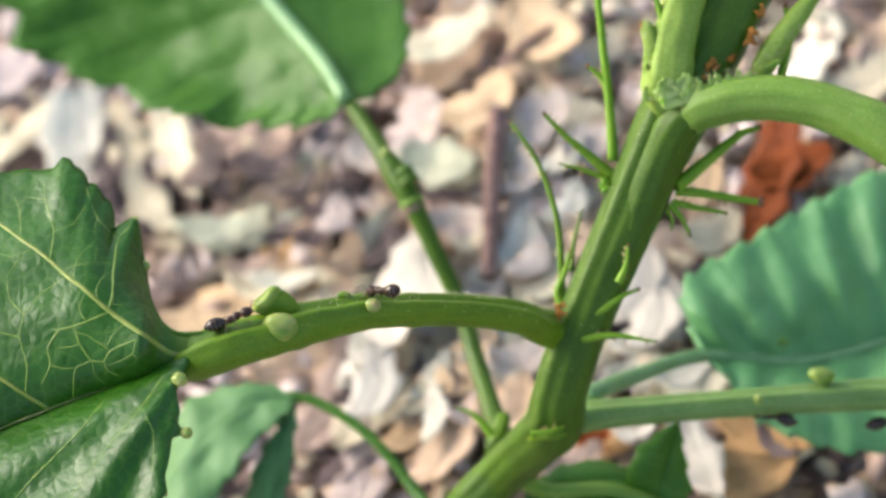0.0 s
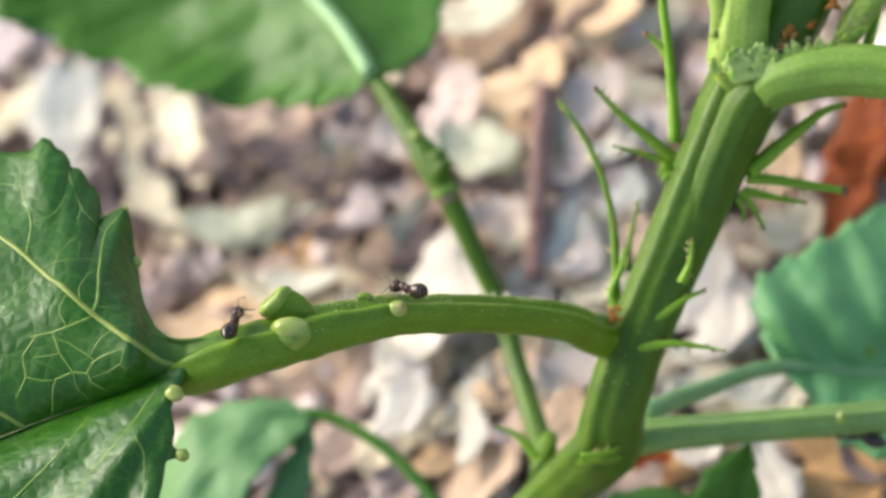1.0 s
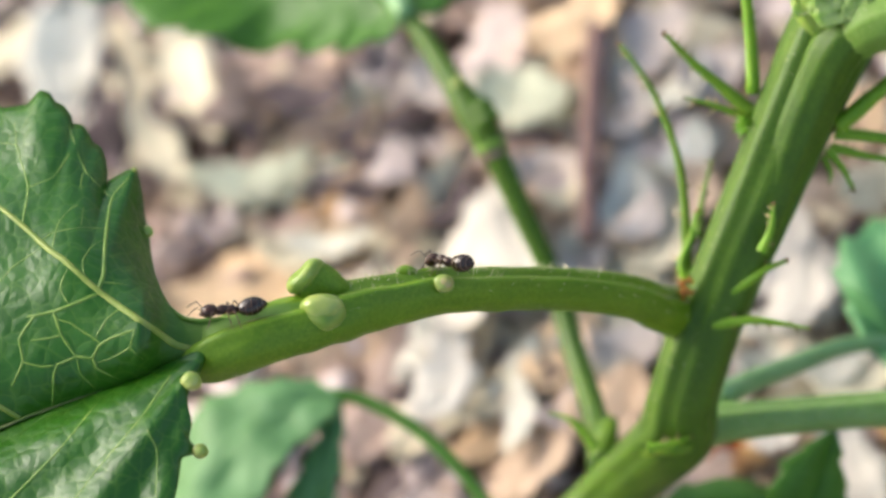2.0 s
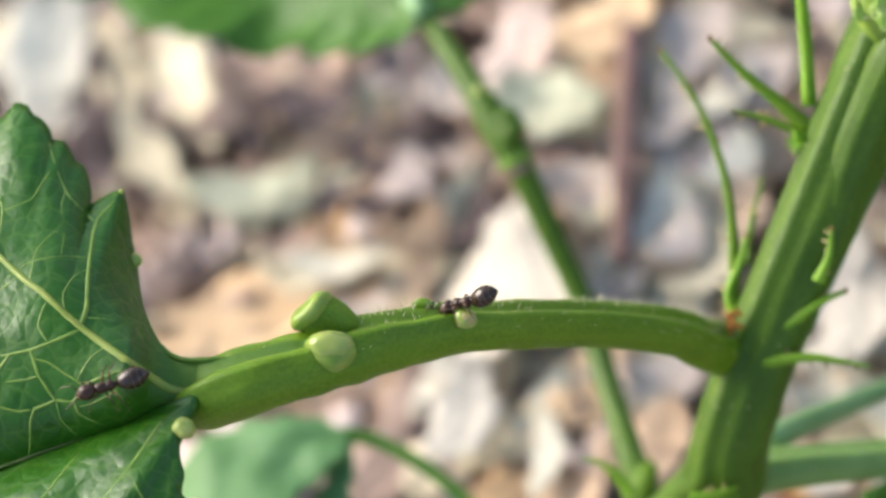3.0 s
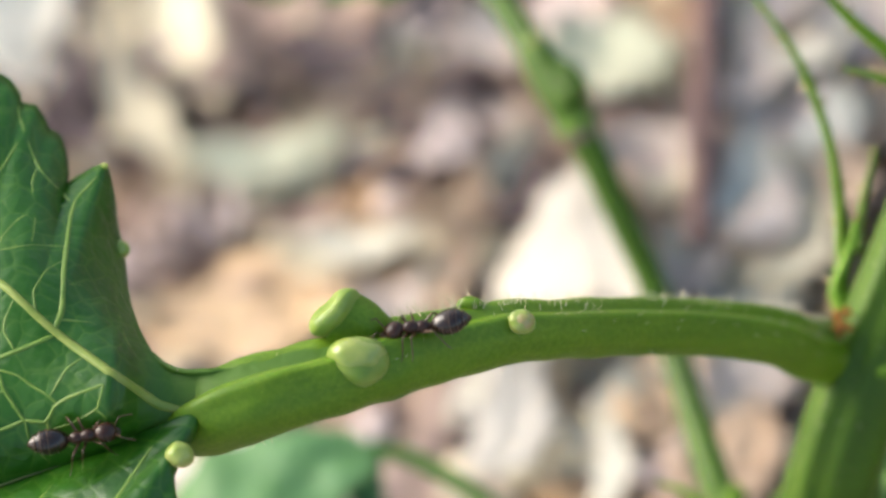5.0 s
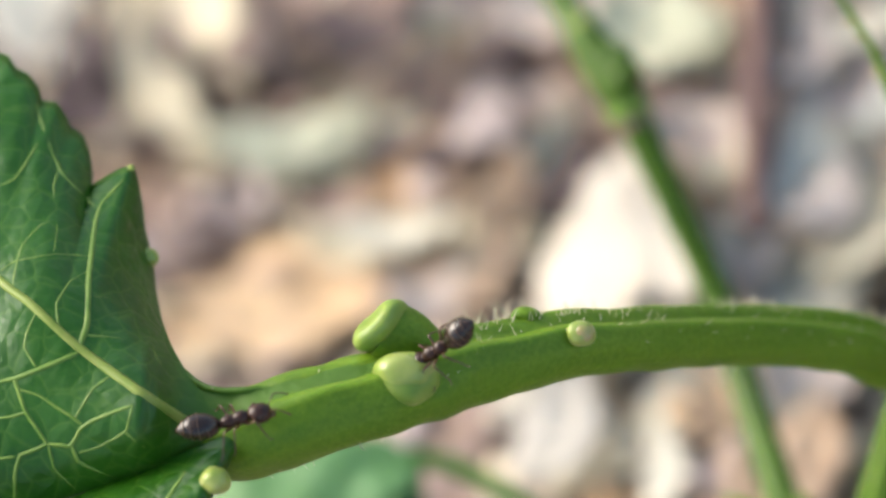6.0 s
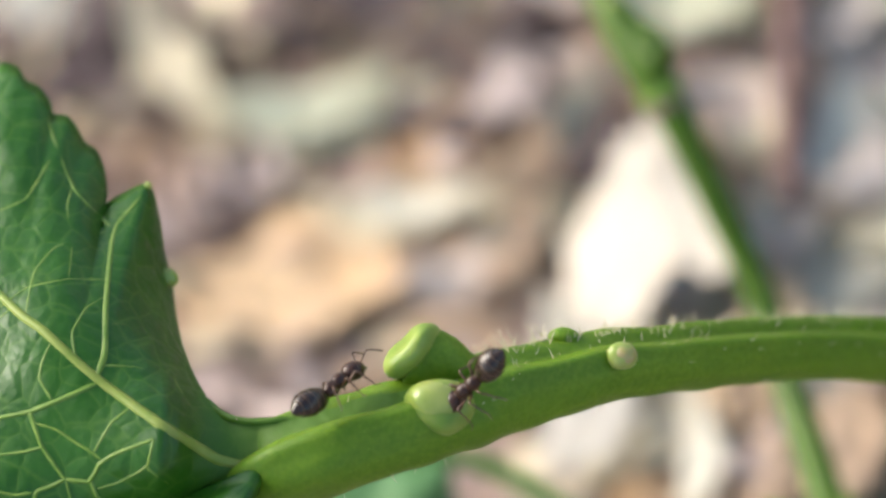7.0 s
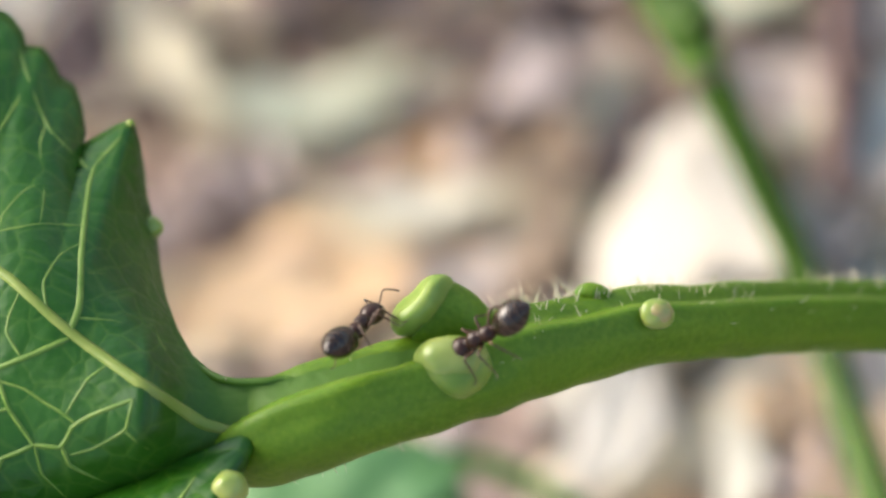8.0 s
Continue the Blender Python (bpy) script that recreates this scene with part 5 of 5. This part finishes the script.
key_leaf(63, M_DARK, -32.22, 18.31, -65, 10.1, 1.6, 1.5, "dark leaf on the litter, also standing in for shaded gaps")
key_leaf(64, M_DARK, -36.14, 23.60, 10, 6.2, 2.4, 1.2, "dark leaf on the litter, also standing in for shaded gaps")
key_leaf(65, M_STRAW, -39.32, 21.20, 45, 7.5, 2.0, 1.5, "pale straw-coloured narrow leaf on the litter")
key_leaf(66, M_GREY, -40.20, 25.85, 40, 6.4, 3.7, 1, "grey weathered leaf on the litter")
key_leaf(67, M_DARK, -38.91, 16.29, 30, 8.6, 3.6, 0.8, "dark leaf on the litter, also standing in for shaded gaps")
key_leaf(68, M_TAN, -11.63, 4.47, -75, 11.0, 2.7, 1.4, "tan dry leaf on the litter")
key_leaf(69, M_BROWN, -16.75, 5.03, 70, 9.9, 3.5, 1.2, "brown dry leaf on the litter")
key_leaf(70, M_DARK, -15.06, 1.82, 60, 8.2, 2.7, 1.4, "dark leaf on the litter, also standing in for shaded gaps")
key_leaf(71, M_GREY, -14.57, 0.04, 80, 7.0, 3.1, 1.6, "grey weathered leaf on the litter")
key_leaf(72, M_TAN, -18.37, 7.17, 30, 8.4, 3.9, 1, "tan dry leaf on the litter")
key_leaf(73, M_GREY, -2.91, 15.71, 70, 8.0, 3.2, 1.2, "grey weathered leaf on the litter")
key_leaf(74, M_BROWN, -8.39, 16.31, 85, 10.3, 2.4, 1, "brown dry leaf on the litter")
key_leaf(75, M_GREY, -5.39, 8.31, 60, 8.7, 3.5, 1.2, "grey weathered leaf on the litter")
key_leaf(76, M_TAN, -7.11, 13.37, 70, 7.5, 3.2, 1.4, "tan dry leaf on the litter")
key_leaf(77, M_STRAW, -5.36, 11.03, 40, 5.7, 2.7, 1.4, "pale straw-coloured leaf on the litter")
key_leaf(78, M_GREY, -7.42, 9.32, 80, 7.6, 3.1, 1.5, "grey weathered leaf on the litter")
key_leaf(79, M_STRAW, -2.40, 26.94, 30, 7.7, 3.6, 1.2, "pale straw-coloured leaf on the litter")
key_leaf(80, M_TAN, -0.19, 19.11, 60, 8.2, 3.6, 1.2, "tan dry leaf on the litter")
key_leaf(81, M_BROWN, -11.62, 15.49, 40, 5.4, 2.8, 1, "brown dry leaf on the litter")
key_leaf(82, M_TAN, -8.87, 13.5, 30, 2.8, 1.8, 2.90, "tan dry leaf on the litter")
key_leaf(83, M_GREY, -8.5, 15.36, 20, 2.6, 1.6, 3.05, "grey weathered leaf on the litter")
key_leaf(84, M_CREAM, -5.63, 14.76, 70, 4.5, 2.6, 3.20, "cream-coloured dry leaf on the litter")
key_leaf(85, M_STRAW, -3.52, 12.76, 60, 4.0, 3.2, 3.35, "pale straw-coloured leaf on the litter")
key_leaf(86, M_BROWN, -6.0, 17.89, 80, 3.2, 1.5, 2.90, "brown dry leaf on the litter")
key_leaf(87, M_GREY, -3.26, 17.74, 60, 2.8, 1.8, 3.05, "grey weathered leaf on the litter")
# dark strip: shade under the greenish pale leaf, given as colour
key_leaf(88, M_DARK, -11.51, 18.11, 0, 4.0, 0.7, 3.20, "dark leaf on the litter, also standing in for shaded gaps")
key_leaf(89, M_DARK, -22.38, 19.75, 0, 4.7, 1.6, 3.35, "dark leaf on the litter, also standing in for shaded gaps")
key_leaf(90, M_DARK, -18.77, 15.02, 25, 2.6, 1.3, 2.90, "dark leaf on the litter, also standing in for shaded gaps")
key_leaf(91, M_DARK, -27.21, 11.78, 60, 1.7, 1.0, 3.05, "dark leaf on the litter, also standing in for shaded gaps")
# another painted strip of shade, beneath the long greenish pale leaf
key_leaf(92, M_DARK, -20.52, 15.23, 15, 3.4, 0.8, 3.20, "dark leaf on the litter, also standing in for shaded gaps")
key_leaf(93, M_CREAM, -20.64, 12.13, 5, 4.9, 1.5, 3.35, "cream-coloured dry leaf on the litter")
key_leaf(94, M_ORANGE, -21.03, 13.96, 20, 1.9, 1.0, 2.90, "small orange-tan dry leaf on the litter")
key_leaf(95, M_DARK, -13.96, 14.43, 60, 2.6, 1.3, 3.05, "dark leaf on the litter, also standing in for shaded gaps")
key_leaf(96, M_DARK, -33.07, 18.48, 70, 2.6, 1.2, 3.20, "dark leaf on the litter, also standing in for shaded gaps")
key_leaf(97, M_WHITE, -13.78, 5.08, 83, 5.7, 2.9, 3.50, "bleached white leaf on the litter")
key_leaf(98, M_CREAM, -11.36, 4.75, 60, 4.0, 1.9, 2.90, "cream-coloured dry leaf on the litter")
key_leaf(99, M_DARK, -15.67, 4.9, 70, 2.1, 1.3, 3.05, "dark leaf on the litter, also standing in for shaded gaps")
key_leaf(100, M_BROWN, -22.83, 13.11, 10, 3.8, 1.1, 3.20, "brown dry leaf on the litter")
key_leaf(101, M_GREY, -17.44, 16.46, 70, 2.6, 1.9, 3.35, "grey weathered leaf on the litter")
key_leaf(102, M_TAN, -16.59, 13.81, 60, 3.2, 1.7, 2.90, "tan dry leaf on the litter")
key_leaf(103, M_DARK, -25.14, 18.37, 30, 2.3, 1.1, 3.05, "dark leaf on the litter, also standing in for shaded gaps")
# three dark slivers stand in for shade between the pale narrow leaves
key_leaf(104, M_DARK, -33.44, 20.06, 75, 3.8, 0.6, 3.00, "dark leaf on the litter, also standing in for shaded gaps")
key_leaf(105, M_DARK, -30.1, 18.93, -60, 2.8, 0.9, 3.15, "dark leaf on the litter, also standing in for shaded gaps")
key_leaf(106, M_DARK, -32.17, 16.17, -60, 3.2, 0.9, 3.30, "dark leaf on the litter, also standing in for shaded gaps")
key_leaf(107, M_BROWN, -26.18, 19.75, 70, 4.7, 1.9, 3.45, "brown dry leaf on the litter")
key_leaf(108, M_DARK, -24.33, 20.07, 20, 2.6, 0.9, 3.00, "dark leaf on the litter, also standing in for shaded gaps")
key_leaf(109, M_BROWN, -25.63, 21.48, 10, 3.2, 1.5, 3.15, "brown dry leaf on the litter")
key_leaf(110, M_BROWN, -22.26, 21.32, -20, 3.4, 1.3, 3.30, "brown dry leaf on the litter")
key_leaf(111, M_DARK, -19.9, 18.27, 40, 2.8, 0.9, 3.45, "dark leaf on the litter, also standing in for shaded gaps")
key_leaf(112, M_CREAM, 2.19, 7.04, 20, 3.8, 2.1, 3.00, "cream-coloured dry leaf on the litter")
key_leaf(113, M_STRAW, 6.11, 6.09, 10, 4.5, 1.9, 3.15, "pale straw-coloured leaf on the litter")
key_leaf(114, M_ORANGE, 1.6, 3.08, 80, 2.4, 1.7, 3.30, "small orange-tan dry leaf on the litter")
key_leaf(115, M_TAN, -7.78, 7.42, 70, 3.1, 2.1, 3.45, "tan dry leaf on the litter")
key_leaf(116, M_CREAM, -9.83, 5.56, 80, 4.1, 1.9, 3.00, "cream-coloured dry leaf on the litter")
key_leaf(117, M_STRAW, -5.82, 7.49, 60, 3.8, 2.1, 3.15, "pale straw-coloured leaf on the litter")
key_leaf(118, M_TAN, -6.26, -0.4, 60, 3.8, 2.1, 3.30, "tan dry leaf on the litter")
key_leaf(119, M_CREAM, -15.33, 7.18, 80, 4.5, 1.7, 3.45, "cream-coloured dry leaf on the litter")
key_leaf(120, M_TAN, 3.89, 8.53, 40, 3.1, 1.7, 3.00, "tan dry leaf on the litter")
key_leaf(121, M_APRICOT, -11.82, 2.97, 60, 4.1, 2.1, 3.15, "pale apricot dry leaf on the litter")
key_leaf(122, M_CREAM, -7.64, 13.1, 60, 2.5, 1.7, 3.30, "cream-coloured dry leaf on the litter")
key_leaf(123, M_STRAW, -8.59, 14.9, 30, 2.4, 1.5, 3.45, "pale straw-coloured leaf on the litter")
key_leaf(124, M_CREAM, -10.65, 6.14, 56, 3.9, 1.4, 3.60, "cream-coloured dry leaf on the litter")
key_leaf(125, M_STRAW, -11.48, 4.74, 60, 2.9, 1.5, 3.75, "pale straw-coloured leaf on the litter")
key_leaf(126, M_TAN, -7.07, 4.9, 70, 2.7, 2.0, 3.30, "tan dry leaf on the litter")
key_leaf(127, M_DARK, -8.95, 5.63, 75, 2.0, 0.8, 3.80, "dark leaf on the litter, also standing in for shaded gaps")
# dark sliver painted for a shaded gap between two pale leaves
key_leaf(128, M_DARK, -11.69, 6.99, 60, 1.5, 0.5, 3.50, "dark leaf on the litter, also standing in for shaded gaps")
key_leaf(129, M_DARK, -15.97, 5.0, 60, 1.8, 1.3, 3.60, "dark leaf on the litter, also standing in for shaded gaps")
key_leaf(130, M_BROWN, -7.93, 10.56, 50, 2.4, 1.2, 3.30, "brown dry leaf on the litter")
key_leaf(131, M_GREY, -8.1, 4.0, 40, 2.2, 1.5, 3.70, "grey weathered leaf on the litter")
key_leaf(132, M_TAN, -11.45, 3.85, 30, 2.2, 1.3, 3.50, "tan dry leaf on the litter")
key_leaf(133, M_STRAW, -10.88, 28.54, 30, 6.9, 3.1, 3.00, "pale straw-coloured leaf on the litter")
key_leaf(134, M_APRICOT, -5.02, 29.0, -30, 6.2, 3.8, 3.20, "pale apricot dry leaf on the litter")
key_leaf(135, M_TAN, -7.58, 22.52, 60, 5.2, 2.8, 3.40, "tan dry leaf on the litter")
key_leaf(136, M_APRICOT, 5.74, 19.1, 60, 4.1, 2.8, 3.60, "pale apricot dry leaf on the litter")
key_leaf(137, M_STRAW, 6.76, 16.05, 30, 3.8, 2.4, 3.00, "pale straw-coloured leaf on the litter")
key_leaf(138, M_CREAM, 2.45, 9.2, 40, 3.8, 2.4, 3.20, "cream-coloured dry leaf on the litter")
key_leaf(139, M_CREAM, 5.18, 7.12, 20, 4.5, 2.1, 3.40, "cream-coloured dry leaf on the litter")
key_leaf(140, M_TAN, -9.28, 2.52, 70, 7.6, 3.8, 3.30, "tan dry leaf on the litter")
key_leaf(141, M_APRICOT, -8.31, 7.4, 65, 5.9, 3.1, 3.50, "pale apricot dry leaf on the litter")
key_leaf(142, M_BROWN, -1.37, 0.84, 30, 4.1, 2.1, 3.70, "brown dry leaf on the litter")
key_leaf(143, M_APRICOT, -8.38, 23.97, 40, 5.5, 3.1, 3.90, "pale apricot dry leaf on the litter")
key_leaf(144, M_STRAW, -6.95, 21.36, 60, 3.6, 1.9, 3.50, "pale straw-coloured leaf on the litter")
key_leaf(145, M_CREAM, -3.15, 20.63, 40, 3.6, 2.1, 3.70, "cream-coloured dry leaf on the litter")
key_leaf(146, M_CREAM, -2.47, 17.49, 60, 3.2, 1.9, 3.90, "cream-coloured dry leaf on the litter")
# the olive leaf's shadow, put in as a dark strip
key_leaf(150, M_DARK, -10.02, 18.12, -4, 3.0, 1.0, 3.20, "dark strip standing in for shade under the olive leaf")
key_leaf(151, M_BLUSH, -5.14, 22.99, 20, 5.2, 3.8, 3.20, "pinkish pale tan dry leaf on the litter")
key_leaf(152, M_BLUSH, -9.69, 16.38, 5, 3.6, 2.0, 2.80, "pinkish pale tan dry leaf on the litter")
key_leaf(153, M_BLUSH, -5.25, 14.26, 60, 4.2, 2.6, 2.80, "pinkish pale tan dry leaf on the litter")
key_leaf(154, M_TAN, -5.53, 17.64, 80, 3.2, 2.4, 3.00, "tan dry leaf on the litter")
key_leaf(155, M_BLUSH, -15.72, 20.54, -30, 4.0, 2.4, 2.80, "pinkish pale tan dry leaf on the litter")
key_leaf(156, M_BLUSH, -5.94, 16.98, 70, 3.4, 2.2, 3.00, "pinkish pale tan dry leaf on the litter")
key_leaf(157, M_TAN, -5.10, 13.46, 40, 3.0, 2.0, 3.40, "tan dry leaf on the litter")
key_leaf(158, M_BLUSH, -7.51, 11.63, 20, 2.6, 1.6, 3.40, "pinkish pale tan dry leaf on the litter")
key_leaf(159, M_WHITE, -10.58, 11.17, -58, 6.4, 2.4, 4.40, "bleached white narrow leaf on the litter")
key_leaf(160, M_CREAM, -10.34, 3.98, 88, 4.5, 1.6, 4.00, "cream-coloured narrow leaf on the litter")
key_leaf(161, M_TAN, -5.44, 4.44, 60, 4.7, 2.7, 3.60, "tan dry leaf on the litter")
key_leaf(162, M_BLUSH, -5.10, 7.47, 20, 3.9, 2.3, 3.20, "pinkish pale tan dry leaf on the litter")
key_leaf(163, M_BLUSH, -5.39, 19.63, 75, 3.4, 2.0, 3.60, "pinkish pale tan dry leaf on the litter")
key_leaf(164, M_BLUSH, -1.60, 21.62, 10, 3.6, 2.4, 3.60, "pinkish pale tan dry leaf on the litter")
key_leaf(165, M_TAN, -1.83, 15.56, 110, 3.4, 2.0, 3.80, "tan dry leaf on the litter")
key_leaf(166, M_BLUSH, -4.69, 13.85, 50, 3.0, 1.8, 3.80, "pinkish pale tan dry leaf on the litter")
key_leaf(167, M_BLUSH, -19.31, 9.64, 15, 3.0, 1.6, 3.20, "pinkish pale tan dry leaf on the litter")
key_leaf(168, M_TAN, -2.88, 11.24, 30, 3.4, 2.2, 1.40, "tan dry leaf on the litter")
key_leaf(169, M_BLUSH, -11.13, 9.84, 20, 2.6, 1.8, 2.20, "pinkish pale tan dry leaf on the litter")

rng = random.Random(77)
KINDS = ((M_STRAW, "straw-coloured dry leaf lying in the litter"), (M_TAN, "tan dry leaf lying in the litter"), (M_BROWN, "brown dry leaf lying in the litter"),
         (M_GREY, "grey weathered dry leaf lying in the litter"), (M_TAN, "tan dry leaf lying in the litter"), (M_STRAW, "straw-coloured dry leaf lying in the litter"), (M_GREY, "grey weathered dry leaf lying in the litter"))
SIZES = ((5.0, 2.0), (3.8, 1.8), (6.6, 1.8), (3.2, 2.2), (5.2, 2.6))
for n in range(153):
    kind, label = KINDS[rng.randrange(len(KINDS))]
    length, width = SIZES[rng.randrange(len(SIZES))]
    x, y = rng.uniform(-58, 34), rng.uniform(-26, 52)
    litter_leaf("dry_leaf", kind, lying(x, y, rng.uniform(0, 360), rng.uniform(-0.6, 0.5), rng.uniform(-14, 14), rng.uniform(-18, 18)), label, length, width, 0.5, 0.2, 0.4, rng.randrange(3))


def crumbs():
    """Small leaf scraps that fill the litter, one mesh."""
    rng = random.Random(91)
    for name, mat, count in (("litter_scraps", M_BROWN, 2100), ("litter_scraps", M_GREY, 1900), ("litter_scraps", M_TAN, 2200), ("litter_scraps", M_DARK, 500), ("litter_scraps", M_STRAW, 1600)):
        bm = bmesh.new()
        bm.loops.layers.uv.new("uv")
        for _ in range(count):
            x, y = rng.gauss(-12, 34), rng.gauss(14, 30)
            p = ground_at(x, y, rng.uniform(-1.2, 1.6))
            m = Matrix.Translation(p) @ pose(0, 0, 0, rng.uniform(-35, 35), rng.uniform(-35, 35), rng.uniform(0, 360))
            a, b = rng.uniform(0.5, 2.2), rng.uniform(0.3, 1.0)
            n = rng.randrange(4, 7)
            ring = [bm.verts.new(m @ (Vector((a * math.cos(k * 6.283 / n), b * math.sin(k * 6.283 / n), rng.uniform(-0.15, 0.25))) * 0.001)) for k in range(n)]
            bm.faces.new(ring)
        ob = new(name, finish(name, bm, mat))
        s = ob.modifiers.new("thickness", "SOLIDIFY")
        s.thickness = 0.0002
        tagged(ob, "loose scraps of dry leaves on the soil", "leaf scraps", kind="stuff")


crumbs()


def twig(points, r, label):
    pts = [TURN.transposed() @ ((ground_at(x, y, lift) - LIFT) * 1000) for x, y, lift in points]
    rows = [(*p, r * (1 - 0.3 * i / len(pts))) for i, p in enumerate(pts)]
    bm = tube(rows, 30, 10, rounded, 0.2, len(points))
    ob = new("twig", finish("twig", bm, M_TWIG))
    tagged(ob, label, "twig")


twig(((-7.59, 23.77, 4.2), (-7.61, 20.95, 4.2), (-7.62, 18.15, 4.2), (-7.60, 15.63, 4.2), (-7.51, 12.89, 4.2)), 0.66, "thin purplish-brown twig on the litter")
twig(((0.72, 7.76, 1.5), (3.09, 10.34, 2.2), (5.83, 12.62, 1.8)), 0.2, "thin purplish twig on the litter")
twig(((-14.73, 29.75, 1.5), (-7.25, 28.71, 1.8), (-3.05, 25.40, 1.4)), 0.25, "thin brown twig on the litter")

twig(((-7.92, 21.27, 3.4), (-7.69, 24.73, 3.4), (-6.83, 27.57, 3.4), (-4.48, 29.51, 3.4)), 0.28, "thin bent brown twig on the litter")


# ---- what moves ----
def gait(legs, spells, seconds=8.0):
    """Legs swing in two tripods while the ant walks: spells of start, end."""
    for leg, side, k in legs:
        x, y, z = HIPS[k][:3]
        rows, t, n = [], 0.0, 0
        while t < seconds + 0.001:
            walking = any(a <= t <= b for a, b in spells)
            phase = (1 if (n % 2) else -1) * (1 if (k + (side > 0)) % 2 else -1)
            swing = 16 * phase if walking else 3 * phase
            rows.append((round(t, 3), pose(x * 0.001, side * y * 0.001, z * 0.001, 0, 0, swing)))
            t, n = t + (0.1 if walking else 0.4), n + 1
        if rows[-1][0] < seconds:
            rows.append((seconds, pose(x * 0.001, side * y * 0.001, z * 0.001)))
        walk(leg, rows)


def motions():
    walk(ant_a, [(t, stand(*row)) for t, *row in [
        (0, -12.23, 9.77, 12.59, 178, 80, -50),
        (0.3, -12.36, 9.76, 12.46, 176, 80, -50),
        (1, -12.31, 9.93, 12.33, 166, 80, -50),
        (1.5, -12.36, 9.96, 12.20, 160, 75, -48),
        (1.7, -12.52, 9.95, 12.20, 163, 75, -46),
        (2.8, -12.71, 9.60, 12.72, 193, 70, -40),
        (3, -12.70, 9.58, 12.98, 198, 65, -34),
        (3.2, -12.78, 9.46, 13.24, 208, 55),
        (3.5, -13.22, 9.18, 13.70, 221, 45),
        (3.8, -13.70, 8.93, 13.90, 212, 40),
        (4, -14.36, 8.79, 13.90, 196, 45),
        (4.5, -15.46, 8.61, 14.30, 188, 45),
        (4.7, -15.57, 8.62, 14.40, 187, 45),
        (5.8, -16.72, 8.45, 15.50, 215, 35, -34),
        (6.5, -16.92, 8.21, 15.90, 224, 35, -34),
        (6.8, -16.85, 8.16, 15.90, 225, 35, -34),
        (7, -16.88, 8.16, 15.90, 226, 35, -34),
        (7.2, -16.79, 8.12, 15.90, 230, 35, -34),
        (7.5, -17.02, 8.20, 15.90, 222, 35, -34),
        (8, -16.96, 8.30, 15.90, 213, 35, -34),
    ]])
    walk(ant_b, [(t, stand(*row)) for t, *row in [
        (0, -20.69, 7.71, 15.10, 24, 70),
        (0.3, -20.13, 7.88, 15.10, 23, 70),
        (0.7, -20.04, 7.92, 15.10, 28, 68),
        (1, -20.64, 7.78, 15.30, 72, 58, -58),
        (1.25, -21.01, 7.62, 15.40, 125, 60, -20),
        (1.5, -21.17, 7.71, 15.40, 165, 70),
        (1.7, -21.42, 7.53, 15.40, 186, 68),
        (2.8, -24.53, 6.41, 15.85, 197, 30),
        (3, -26.26, 5.71, 16.50, 200, 15),
        (3.2, -29.05, 4.96, 15.80, 197, 10),
        (3.5, -32.25, 4.12, 15.00, 196, 8),
        (3.9, -34.45, 3.08, 14.90, 250, 6),
        (4.3, -33.60, 2.99, 14.90, 330, 6),
        (4.7, -29.58, 3.70, 15.10, 5, 10),
        (5.8, -23.17, 5.83, 16.10, 13, 40),
        (6, -23.05, 5.93, 16.10, 14, 45),
        (6.2, -22.68, 6.29, 16.00, 24, 50),
        (6.5, -21.26, 7.12, 15.80, 18, 60),
        (6.8, -20.72, 7.70, 15.60, 29, 66, -22),
        (7, -20.94, 7.85, 15.50, 36, 72, -38),
        (7.2, -20.95, 7.86, 15.50, 42, 68, -42),
        (7.5, -20.66, 7.96, 15.50, 36, 68, -55),
        (7.75, -20.62, 7.94, 15.40, 26, 68, -60),
        (8, -20.32, 8.24, 15.40, 44, 68, -56),
    ]])
    gait(legs_a, ((1.6, 2.8), (3.3, 4.2), (4.7, 5.7)))
    gait(legs_b, ((0.8, 3.6), (4.3, 6.8), (7.2, 8.0)))


motions()
